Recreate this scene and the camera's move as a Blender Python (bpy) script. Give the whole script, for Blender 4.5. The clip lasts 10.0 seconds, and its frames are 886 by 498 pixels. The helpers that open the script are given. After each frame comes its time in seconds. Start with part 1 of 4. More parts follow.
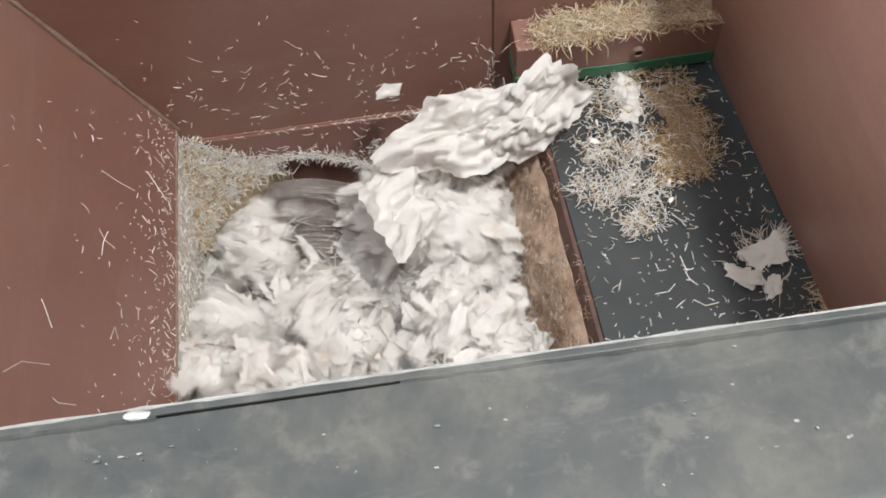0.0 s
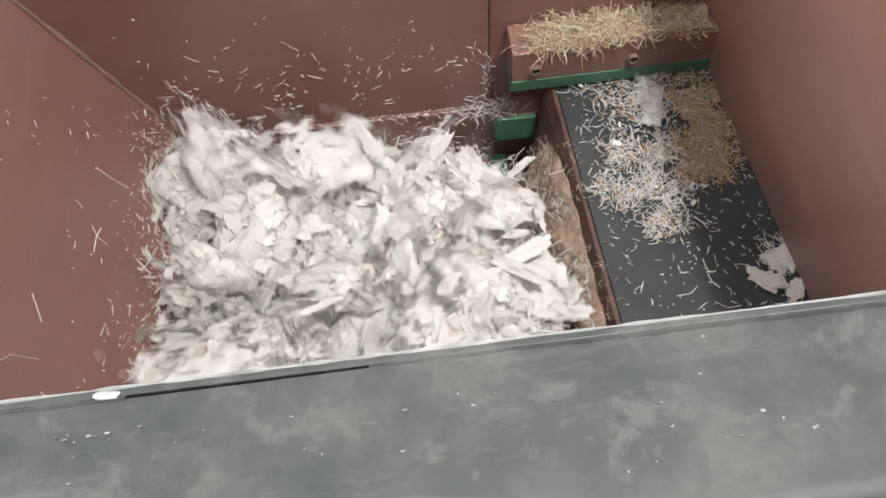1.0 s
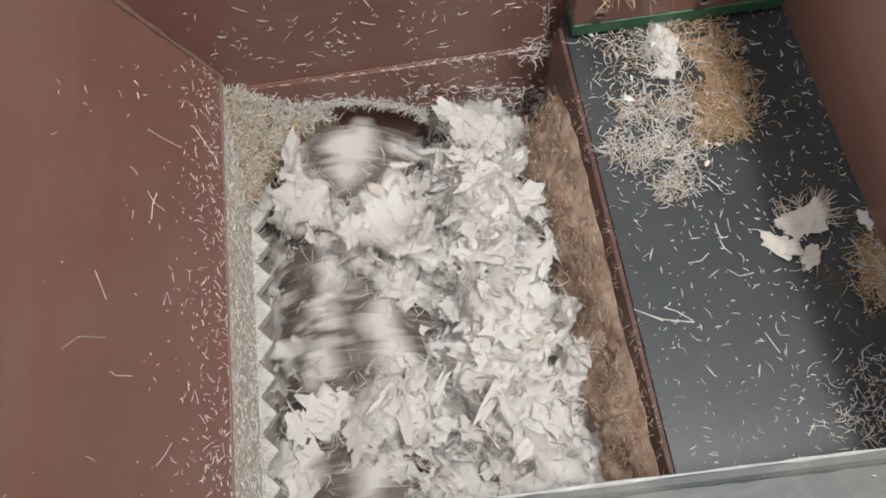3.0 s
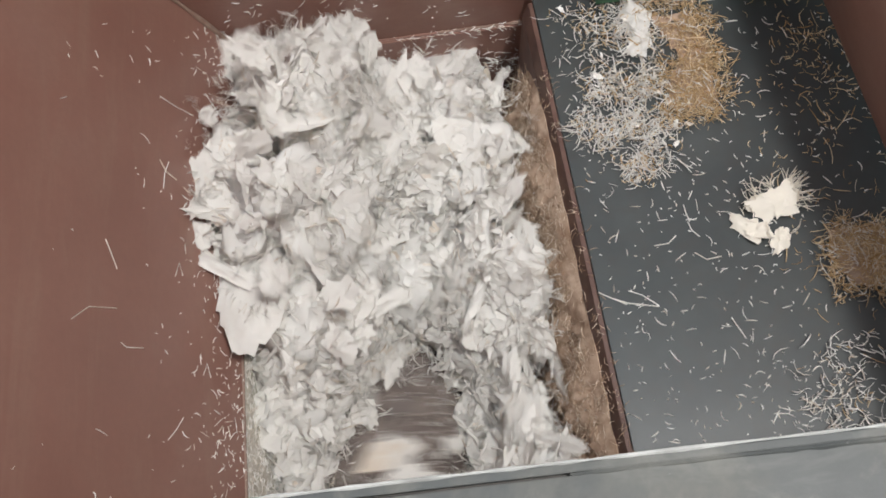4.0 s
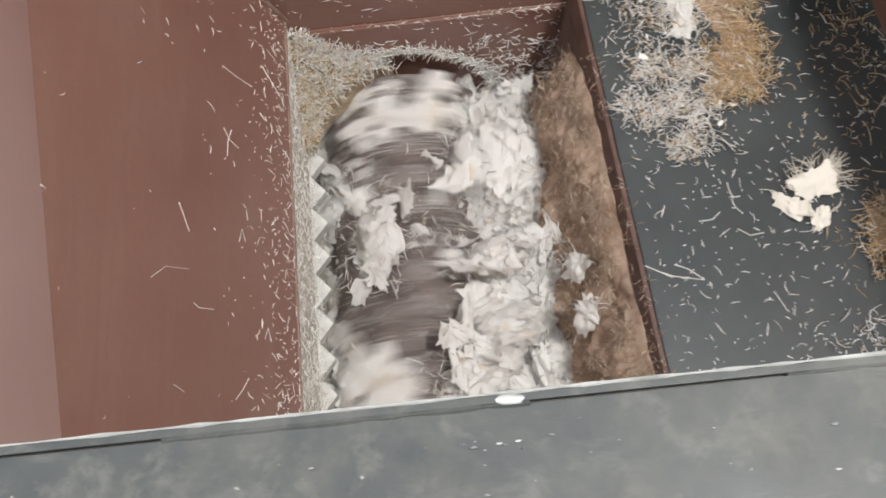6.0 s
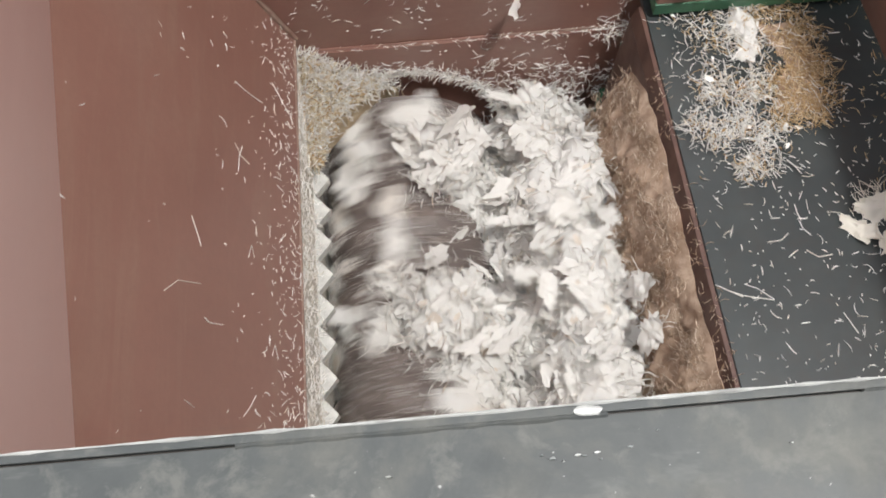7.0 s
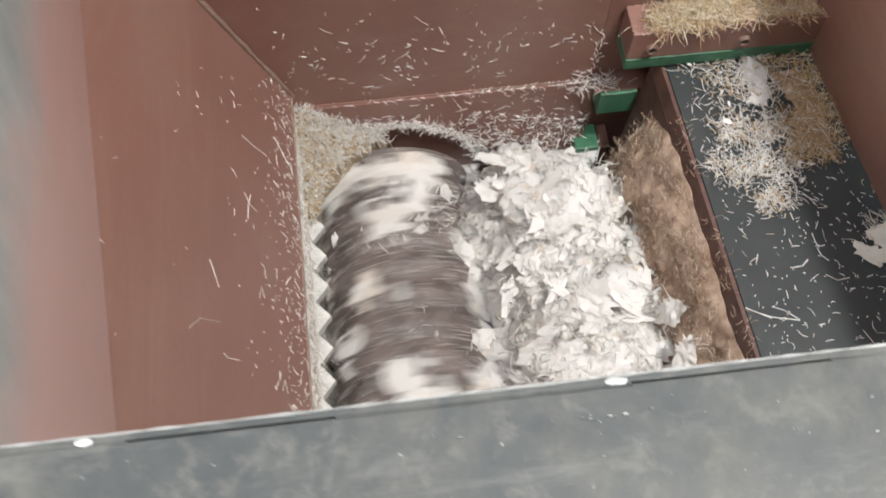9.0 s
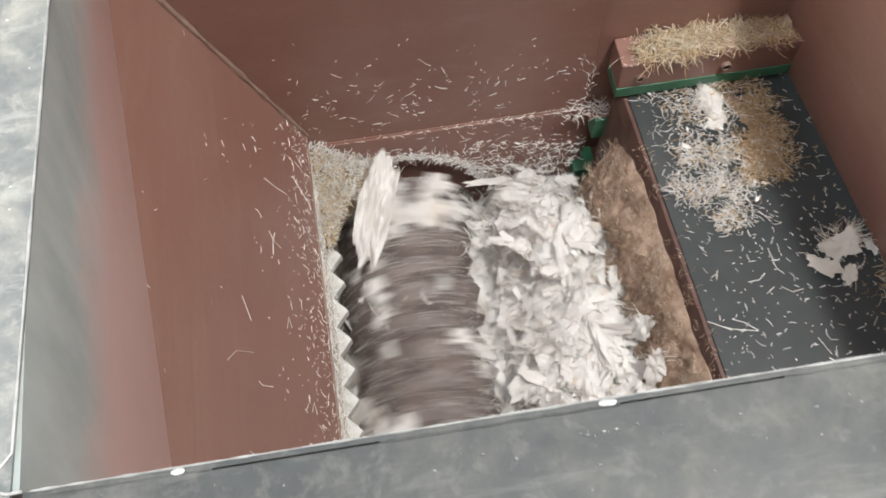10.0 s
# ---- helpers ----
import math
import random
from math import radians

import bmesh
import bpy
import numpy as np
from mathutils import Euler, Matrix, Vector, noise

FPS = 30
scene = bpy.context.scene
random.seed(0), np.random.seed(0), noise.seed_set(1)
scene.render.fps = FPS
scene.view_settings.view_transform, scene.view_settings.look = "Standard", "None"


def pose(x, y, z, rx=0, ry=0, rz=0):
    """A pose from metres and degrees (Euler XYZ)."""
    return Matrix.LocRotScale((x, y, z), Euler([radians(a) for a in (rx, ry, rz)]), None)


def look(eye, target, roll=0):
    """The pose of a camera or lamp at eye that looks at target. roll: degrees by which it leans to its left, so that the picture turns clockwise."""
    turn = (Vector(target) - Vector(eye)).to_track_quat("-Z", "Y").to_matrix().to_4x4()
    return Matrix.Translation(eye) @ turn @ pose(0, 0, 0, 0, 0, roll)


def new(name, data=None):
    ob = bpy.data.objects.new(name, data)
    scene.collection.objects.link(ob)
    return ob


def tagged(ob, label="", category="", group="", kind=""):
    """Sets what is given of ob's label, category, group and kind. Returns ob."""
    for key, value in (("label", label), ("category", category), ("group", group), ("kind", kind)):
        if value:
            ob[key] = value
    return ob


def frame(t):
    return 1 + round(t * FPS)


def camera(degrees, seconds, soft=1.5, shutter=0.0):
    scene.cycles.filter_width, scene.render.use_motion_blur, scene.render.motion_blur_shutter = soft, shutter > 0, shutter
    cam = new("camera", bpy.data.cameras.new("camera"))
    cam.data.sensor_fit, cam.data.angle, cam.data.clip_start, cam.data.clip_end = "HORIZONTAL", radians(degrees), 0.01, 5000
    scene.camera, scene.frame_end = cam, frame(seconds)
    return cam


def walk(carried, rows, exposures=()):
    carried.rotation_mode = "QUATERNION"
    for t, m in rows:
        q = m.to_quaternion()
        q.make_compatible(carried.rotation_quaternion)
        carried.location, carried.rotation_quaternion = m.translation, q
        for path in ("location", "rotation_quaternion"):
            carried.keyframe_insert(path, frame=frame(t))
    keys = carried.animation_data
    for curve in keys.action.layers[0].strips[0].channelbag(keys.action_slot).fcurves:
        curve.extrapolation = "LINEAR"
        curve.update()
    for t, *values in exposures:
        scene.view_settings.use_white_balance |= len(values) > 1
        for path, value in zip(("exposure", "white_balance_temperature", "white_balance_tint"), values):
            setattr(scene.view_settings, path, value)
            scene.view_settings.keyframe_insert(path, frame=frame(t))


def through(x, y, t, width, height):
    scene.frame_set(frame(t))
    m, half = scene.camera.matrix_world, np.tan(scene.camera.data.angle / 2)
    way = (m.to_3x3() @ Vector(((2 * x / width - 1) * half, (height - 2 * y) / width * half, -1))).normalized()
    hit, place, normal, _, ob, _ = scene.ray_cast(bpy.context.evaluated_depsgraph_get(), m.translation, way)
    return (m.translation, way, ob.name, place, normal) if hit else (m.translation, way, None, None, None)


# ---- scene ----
cam = camera(50.0, 10.0, soft=1.65, shutter=0.65)
PATH = [
    (0, (0.391, -1.0, 1.319), (0.43, -0.065, -0.449), -5.8),
    (0.5, (0.401, -1.01, 1.321), (0.44, -0.073, -0.446), -5.7),
    (1, (0.403, -1.012, 1.315), (0.442, -0.059, -0.443), -4.9),
    (1.5, (0.411, -1.009, 1.306), (0.442, -0.121, -0.486), -5.7),
    (2, (0.403, -0.941, 1.334), (0.405, -0.135, -0.496), -8.5),
    (2.5, (0.382, -0.897, 1.343), (0.352, -0.129, -0.503), -10.2),
    (4, (0.346, -0.897, 1.292), (0.28, -0.176, -0.572), -12.0),
    (4.5, (0.324, -0.902, 1.304), (0.277, -0.196, -0.567), -10.3),
    (5, (0.294, -0.915, 1.305), (0.25, -0.209, -0.566), -10.0),
    (5.5, (0.269, -0.927, 1.318), (0.232, -0.223, -0.553), -9.4),
    (7, (0.193, -0.932, 1.316), (0.22, -0.18, -0.537), -3.0),
    (7.5, (0.233, -0.952, 1.323), (0.304, -0.151, -0.509), -0.7),
    (8, (0.256, -0.999, 1.345), (0.359, -0.162, -0.469), 0.6),
    (8.5, (0.201, -1.007, 1.355), (0.313, -0.158, -0.452), 0.9),
    (9, (0.141, -0.989, 1.402), (0.255, -0.14, -0.406), 0.8),
    (9.5, (0.12, -0.983, 1.478), (0.235, -0.133, -0.328), -0.1),
    (10, (0.131, -1.011, 1.518), (0.234, -0.145, -0.282), -2.5),
]
walk(cam, [(t, look(eye, target, roll)) for t, eye, target, roll in PATH], [(0, -0.28), (0.5, -0.20), (1.0, -0.24), (1.5, -0.29), (2.0, -0.42), (2.5, -0.48), (4.0, -0.46), (5.0, -0.44), (5.5, -0.38), (7.0, -0.18), (8.0, -0.14), (8.5, -0.08), (9.0, -0.09), (10.0, -0.17)])

# ------------------------------------------------------------------ light
world = bpy.data.worlds.new("world")
scene.world = world
world.use_nodes = True
wn = world.node_tree
sky = wn.nodes.new("ShaderNodeTexSky")
sky.sky_type, sky.sun_disc = "NISHITA", False
sky.sun_elevation, sky.sun_rotation = radians(55), radians(200)
wn.links.new(sky.outputs[0], wn.nodes["Background"].inputs[0])
wn.nodes["Background"].inputs[1].default_value = 0.08


def area(name, m, size_x, size_y, watts, colour):
    data = bpy.data.lights.new(name, "AREA")
    data.shape, data.size, data.size_y, data.energy, data.color = "RECTANGLE", size_x, size_y, watts, colour
    ob = new(name, data)
    ob.matrix_world = m
    return ob


area("high_bay_light", look((1.62, -1.35, 5.0), (0.4, -0.4, 0.0)), 0.22, 0.22, 285, (1.0, 0.98, 0.95))
area("skylight_daylight", look((-0.5, -1.0, 5.6), (-0.5, -1.0, 0.0)), 5.0, 5.0, 188, (0.93, 0.97, 1.0))
area("window_daylight", look((5.6, -0.5, 2.6), (0.0, -0.4, 1.2)), 5.0, 2.4, 100, (0.95, 0.98, 1.0))
# fill lamp added on the west side to brighten the east plate
area("west_fill_light", look((-5.6, -0.5, 4.2), (0.9, -0.4, 0.5)), 5.0, 2.0, 620, (1.0, 0.98, 0.95))


# ------------------------------------------------------------------ materials
def material(name, rough=0.5, metal=0.0):
    m = bpy.data.materials.new(name)
    m.use_nodes = True
    b = m.node_tree.nodes["Principled BSDF"]
    b.inputs["Roughness"].default_value, b.inputs["Metallic"].default_value = rough, metal
    return m, m.node_tree, b


def noise_node(nt, scale, detail=6, rough=0.6, vec=None, distort=0.0):
    n = nt.nodes.new("ShaderNodeTexNoise")
    n.inputs["Scale"].default_value, n.inputs["Detail"].default_value = scale, detail
    n.inputs["Roughness"].default_value, n.inputs["Distortion"].default_value = rough, distort
    if vec:
        nt.links.new(vec, n.inputs["Vector"])
    return n.outputs[0]


def ramp(nt, fac, stops):
    r = nt.nodes.new("ShaderNodeValToRGB")
    el = r.color_ramp.elements
    while len(el) < len(stops):
        el.new(0.5)
    for e, (p, c) in zip(el, stops):
        e.position, e.color = p, (*c, 1) if len(c) == 3 else c
    nt.links.new(fac, r.inputs[0])
    return r.outputs[0]


def mix(nt, fac, a, b, mode="MIX"):
    n = nt.nodes.new("ShaderNodeMix")
    n.data_type, n.blend_type = "RGBA", mode
    for sock, v in ((n.inputs[0], fac), (n.inputs[6], a), (n.inputs[7], b)):
        if hasattr(v, "is_linked"):
            nt.links.new(v, sock)
        elif isinstance(v, (int, float)):
            sock.default_value = v
        else:
            sock.default_value = (*v, 1)
    return n.outputs[2]


def bump(nt, b, height, strength, dist=0.002):
    n = nt.nodes.new("ShaderNodeBump")
    n.inputs["Strength"].default_value, n.inputs["Distance"].default_value = strength, dist
    nt.links.new(height, n.inputs["Height"])
    nt.links.new(n.outputs[0], b.inputs["Normal"])


def coords(nt, scale=(1, 1, 1)):
    tc = nt.nodes.new("ShaderNodeTexCoord")
    mp = nt.nodes.new("ShaderNodeMapping")
    mp.inputs["Scale"].default_value = scale
    nt.links.new(tc.outputs["Object"], mp.inputs[0])
    return mp.outputs[0]


def grey(v):
    return (v, v, v)


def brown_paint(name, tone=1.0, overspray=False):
    """Red-brown primer, dusty and rubbed; overspray: the brown is paled to pink as window sheen, and the grey outer
    coat drifts over its top band.
    """
    m, nt, b = material(name, 0.5)
    v = coords(nt)
    big = noise_node(nt, 5.0, 5, 0.6, v)
    fine = noise_node(nt, 90.0, 6, 0.7, v)
    streak = noise_node(nt, 9.0, 5, 0.65, coords(nt, (1.0, 0.35, 2.2)), 0.6)
    base = ramp(nt, big, [(0.32, (0.264 * tone, 0.131 * tone, 0.102 * tone)), (0.52, (0.300 * tone, 0.155 * tone, 0.121 * tone)), (0.72, (0.322 * tone, 0.186 * tone, 0.149 * tone))])
    base = mix(nt, ramp(nt, streak, [(0.50, grey(0)), (0.75, grey(0.55))]), base, (0.35 * tone, 0.225 * tone, 0.172 * tone))
    base = mix(nt, ramp(nt, fine, [(0.40, grey(0.0)), (0.72, grey(0.28))]), base, (0.20, 0.10, 0.08))
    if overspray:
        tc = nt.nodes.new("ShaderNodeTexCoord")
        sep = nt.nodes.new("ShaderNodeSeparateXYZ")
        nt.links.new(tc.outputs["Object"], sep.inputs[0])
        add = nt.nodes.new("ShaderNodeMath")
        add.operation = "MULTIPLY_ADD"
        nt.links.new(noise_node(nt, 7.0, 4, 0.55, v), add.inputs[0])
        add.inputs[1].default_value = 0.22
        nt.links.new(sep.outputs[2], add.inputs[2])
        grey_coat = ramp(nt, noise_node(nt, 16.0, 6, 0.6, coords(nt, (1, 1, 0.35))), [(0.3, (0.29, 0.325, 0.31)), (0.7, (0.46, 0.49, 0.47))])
        # the pink mixed into the brown paints in a window's sheen
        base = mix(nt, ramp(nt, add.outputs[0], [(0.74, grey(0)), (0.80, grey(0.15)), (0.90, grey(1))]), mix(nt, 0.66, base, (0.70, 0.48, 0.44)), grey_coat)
    nt.links.new(base, b.inputs["Base Color"])
    nt.links.new(ramp(nt, big, [(0.3, grey(0.30)), (0.7, grey(0.46))]), b.inputs["Roughness"])
    b.inputs["Specular IOR Level"].default_value = 0.7
    bump(nt, b, fine, 0.10, 0.001)
    return m


def grey_sheet(name, tone=1.0):
    """Grey-painted sheet, smeared with dried dust, scratched."""
    m, nt, b = material(name, 0.48)
    v = coords(nt)
    blot = noise_node(nt, 17.0, 8, 0.66, v, 0.25)
    patch = noise_node(nt, 42.0, 6, 0.65, v, 0.3)
    wipe = noise_node(nt, 24.0, 5, 0.7, coords(nt, (0.35, 1.3, 1.0)), 0.4)
    speck = noise_node(nt, 210.0, 2, 0.5, v)
    base = ramp(nt, blot, [(0.34, (0.072 * tone, 0.078 * tone, 0.079 * tone)), (0.46, (0.088 * tone, 0.094 * tone, 0.094 * tone)), (0.56, (0.118 * tone, 0.120 * tone, 0.113 * tone)), (0.68, (0.165 * tone, 0.162 * tone, 0.147 * tone))])
    base = mix(nt, ramp(nt, patch, [(0.54, grey(0)), (0.66, grey(0.6))]), base, (0.19 * tone, 0.187 * tone, 0.170 * tone))
    base = mix(nt, ramp(nt, patch, [(0.30, grey(0.35)), (0.43, grey(0))]), base, (0.045 * tone, 0.050 * tone, 0.053 * tone))
    base = mix(nt, ramp(nt, wipe, [(0.56, grey(0)), (0.66, grey(0.45))]), base, (0.20 * tone, 0.20 * tone, 0.188 * tone))
    base = mix(nt, ramp(nt, speck, [(0.74, grey(0)), (0.78, grey(0.8))]), base, (0.5 * tone, 0.5 * tone, 0.48 * tone))
    nt.links.new(base, b.inputs["Base Color"])
    nt.links.new(ramp(nt, blot, [(0.3, grey(0.36)), (0.7, grey(0.58))]), b.inputs["Roughness"])
    bump(nt, b, blot, 0.10, 0.004)
    b.inputs["Specular IOR Level"].default_value = 0.3
    return m


def simple(name, c0, c1, scale=20.0, rough=0.5, metal=0.0, bumpy=0.1, fine=(120.0, 0.25), dark=(0.05, 0.04, 0.035)):
    m, nt, b = material(name, rough, metal)
    v = coords(nt)
    n = noise_node(nt, scale, 6, 0.6, v)
    base = ramp(nt, n, [(0.3, c0), (0.7, c1)])
    base = mix(nt, ramp(nt, noise_node(nt, fine[0], 4, 0.6, v), [(0.45, grey(0)), (0.75, grey(fine[1]))]), base, dark)
    nt.links.new(base, b.inputs["Base Color"])
    bump(nt, b, n, bumpy, 0.003)
    return m


def island(name, stops, rough=0.8, through=0.0):
    """Fibres and flakes: each one a little different in tone; thin film lets some light through."""
    m, nt, b = material(name, rough)
    geo = nt.nodes.new("ShaderNodeNewGeometry")
    base = ramp(nt, geo.outputs["Random Per Island"], stops)
    base = mix(nt, ramp(nt, noise_node(nt, 60.0, 4, 0.6, coords(nt)), [(0.4, grey(0)), (0.75, grey(0.15))]), base, (0.68, 0.64, 0.58))
    nt.links.new(base, b.inputs["Base Color"])
    b.inputs["Specular IOR Level"].default_value = 0.25
    if through:
        tr = nt.nodes.new("ShaderNodeBsdfTranslucent")
        nt.links.new(base, tr.inputs[0])
        mx = nt.nodes.new("ShaderNodeMixShader")
        mx.inputs[0].default_value = through
        nt.links.new(b.outputs[0], mx.inputs[1])
        nt.links.new(tr.outputs[0], mx.inputs[2])
        nt.links.new(mx.outputs[0], nt.nodes["Material Output"].inputs[0])
    return m


BROWN = brown_paint("brown_primer", 0.87)
BROWN_TOP = brown_paint("brown_primer_with_overspray_and_sheen", 1.0, True)
BROWN_WORN = simple("worn_brown_edge", (0.20, 0.11, 0.085), (0.33, 0.24, 0.19), 60.0, 0.6)
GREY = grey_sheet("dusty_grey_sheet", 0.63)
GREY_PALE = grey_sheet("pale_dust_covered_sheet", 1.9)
EDGE = simple("bright_worn_rim_edge", (0.26, 0.26, 0.25), (0.52, 0.52, 0.51), 40.0, 0.4, 0.2)
BARE = simple("bare_metal", (0.42, 0.42, 0.41), (0.66, 0.66, 0.65), 80.0, 0.4, 0.3)
RAM = simple("dark_grey_scraped_plate", (0.026, 0.033, 0.035), (0.043, 0.051, 0.051), 14.0, 0.33, 0.0, 0.06, (45.0, 0.35), (0.04, 0.033, 0.028))
RAM.node_tree.nodes["Principled BSDF"].inputs["Specular IOR Level"].default_value = 0.60
RAM_LIP = simple("rusty_brown_ram_lip", (0.075, 0.034, 0.026), (0.150, 0.080, 0.060), 30.0, 0.55)
GREEN = simple("green_machine_enamel", (0.030, 0.125, 0.066), (0.070, 0.195, 0.115), 22.0, 0.4)
STEEL = simple("dusty_knife_steel", (0.50, 0.50, 0.47), (0.76, 0.75, 0.71), 45.0, 0.55, 0.0, 0.25)
ROTOR = simple("dusty_brown_rotor_steel", (0.075, 0.058, 0.052), (0.24, 0.195, 0.175), 26.0, 0.6, 0.0, 0.2)
DARK = simple("dark_oily_steel_and_joint_shade", (0.018, 0.016, 0.015), (0.04, 0.035, 0.03), 30.0, 0.6)
DUST = simple("fibre_dust_crust", (0.28, 0.20, 0.12), (0.58, 0.48, 0.34), 55.0, 0.95, 0.0, 0.9, (200.0, 0.5), (0.30, 0.22, 0.12))
PALE_DUST = simple("pale_fibre_dust_crust", (0.60, 0.55, 0.46), (0.86, 0.84, 0.79), 55.0, 0.95, 0.0, 0.9, (200.0, 0.5), (0.36, 0.29, 0.20))
TAN_DUST = simple("brown_fibre_felt", (0.30, 0.195, 0.13), (0.60, 0.465, 0.36), 24.0, 0.95, 0.0, 0.9, (110.0, 0.5), (0.20, 0.11, 0.065))
CONCRETE = simple("concrete_floor", (0.28, 0.28, 0.27), (0.40, 0.40, 0.38), 3.0, 0.8)
HALL = simple("pale_hall_paint", (0.50, 0.50, 0.48), (0.60, 0.60, 0.58), 1.0, 0.85)
FILM = island("white_torn_film", [(0.0, (0.82, 0.72, 0.61)), (0.12, (0.88, 0.84, 0.79)), (0.25, (0.885, 0.86, 0.82)), (1.0, (0.91, 0.895, 0.865))], 0.75, 0.30)
FIBRE = island("white_fibre", [(0.0, (0.70, 0.62, 0.52)), (0.25, (0.84, 0.81, 0.76)), (1.0, (0.92, 0.91, 0.89))])
STRAW = island("tan_fibre", [(0.0, (0.42, 0.24, 0.09)), (0.5, (0.65, 0.46, 0.25)), (1.0, (0.84, 0.70, 0.49))])
FELT_FIBRE = island("felt_fibre", [(0.0, (0.30, 0.19, 0.12)), (0.5, (0.52, 0.39, 0.28)), (1.0, (0.72, 0.61, 0.50))])
CREAM = island("cream_fibre", [(0.0, (0.58, 0.42, 0.22)), (0.5, (0.78, 0.67, 0.48)), (1.0, (0.88, 0.82, 0.70))])
SCRAP = island("cream_frayed_scrap", [(0.0, (0.82, 0.75, 0.64)), (1.0, (0.90, 0.86, 0.78))], 0.8, 0.2)


# ------------------------------------------------------------------ mesh helpers
def finish(name, bm, mat, smooth=False):
    me = bpy.data.meshes.new(name)
    bm.to_mesh(me)
    bm.free()
    me.materials.append(mat)
    if smooth:
        me.shade_smooth()
        me.set_sharp_from_angle(angle=radians(50))
    return me


def part(name, bm, mat, parent=None, label="", smooth=False):
    ob = new(name, finish(name, bm, mat, smooth) if isinstance(bm, bmesh.types.BMesh) else bm)
    if parent:
        ob.parent = parent
    return tagged(ob, label)


def structure(name, bm, mat, label, smooth=False):
    return tagged(part(name, bm, mat, None, label, smooth), category="machine wall", kind="structure")


def empty(name, label, category, group="", m=None):
    ob = new(name)
    ob.empty_display_size = 0.02
    if m:
        ob.matrix_world = m
    return tagged(ob, label, category, group)


def box(x0, x1, y0, y1, z0, z1, bevel=0.0, bm=None):
    bm = bm or bmesh.new()
    r = bmesh.ops.create_cube(bm, size=1.0, matrix=Matrix.LocRotScale(((x0 + x1) / 2, (y0 + y1) / 2, (z0 + z1) / 2), None, (x1 - x0, y1 - y0, z1 - z0)))
    if bevel:
        edges = list({e for v in r["verts"] for e in v.link_edges})
        bmesh.ops.bevel(bm, geom=edges, offset=bevel, segments=2, affect="EDGES", profile=0.6)
    return bm


def prism(profile, axis, lo, hi, bevel=0.0, skew=0.0):
    """A profile (pairs in the two other axes, in order) drawn out along an axis; skew: how far x drifts per metre of y."""
    bm = bmesh.new()

    def at(p, d):
        v = list(p)
        v.insert(axis, d)
        v[0] += skew * v[1]
        return v
    a = [bm.verts.new(at(p, lo)) for p in profile]
    b = [bm.verts.new(at(p, hi)) for p in profile]
    bm.faces.new(a)
    bm.faces.new(b[::-1])
    for i in range(len(a)):
        j = (i + 1) % len(a)
        bm.faces.new((a[j], a[i], b[i], b[j]))
    bmesh.ops.recalc_face_normals(bm, faces=bm.faces)
    if bevel:
        bmesh.ops.bevel(bm, geom=list(bm.edges), offset=bevel, segments=2, affect="EDGES", profile=0.6)
    return bm


def tube(points, radius, sides=6, wobble=0.0, rng=None):
    """A rod along points, for weld beads and the like."""
    bm = bmesh.new()
    rings = []
    for i, p in enumerate(points):
        p = Vector(p)
        d = (Vector(points[min(i + 1, len(points) - 1)]) - Vector(points[max(i - 1, 0)])).normalized()
        u = d.orthogonal().normalized()
        w = d.cross(u)
        r = radius * (1 + (rng.uniform(-wobble, wobble) if rng else 0))
        rings.append([bm.verts.new(p + r * (math.cos(2 * math.pi * k / sides) * u + math.sin(2 * math.pi * k / sides) * w)) for k in range(sides)])
    for a, b in zip(rings, rings[1:]):
        for k in range(sides):
            bm.faces.new((a[k], a[(k + 1) % sides], b[(k + 1) % sides], b[k]))
    bm.faces.new(rings[0][::-1])
    bm.faces.new(rings[-1])
    return bm


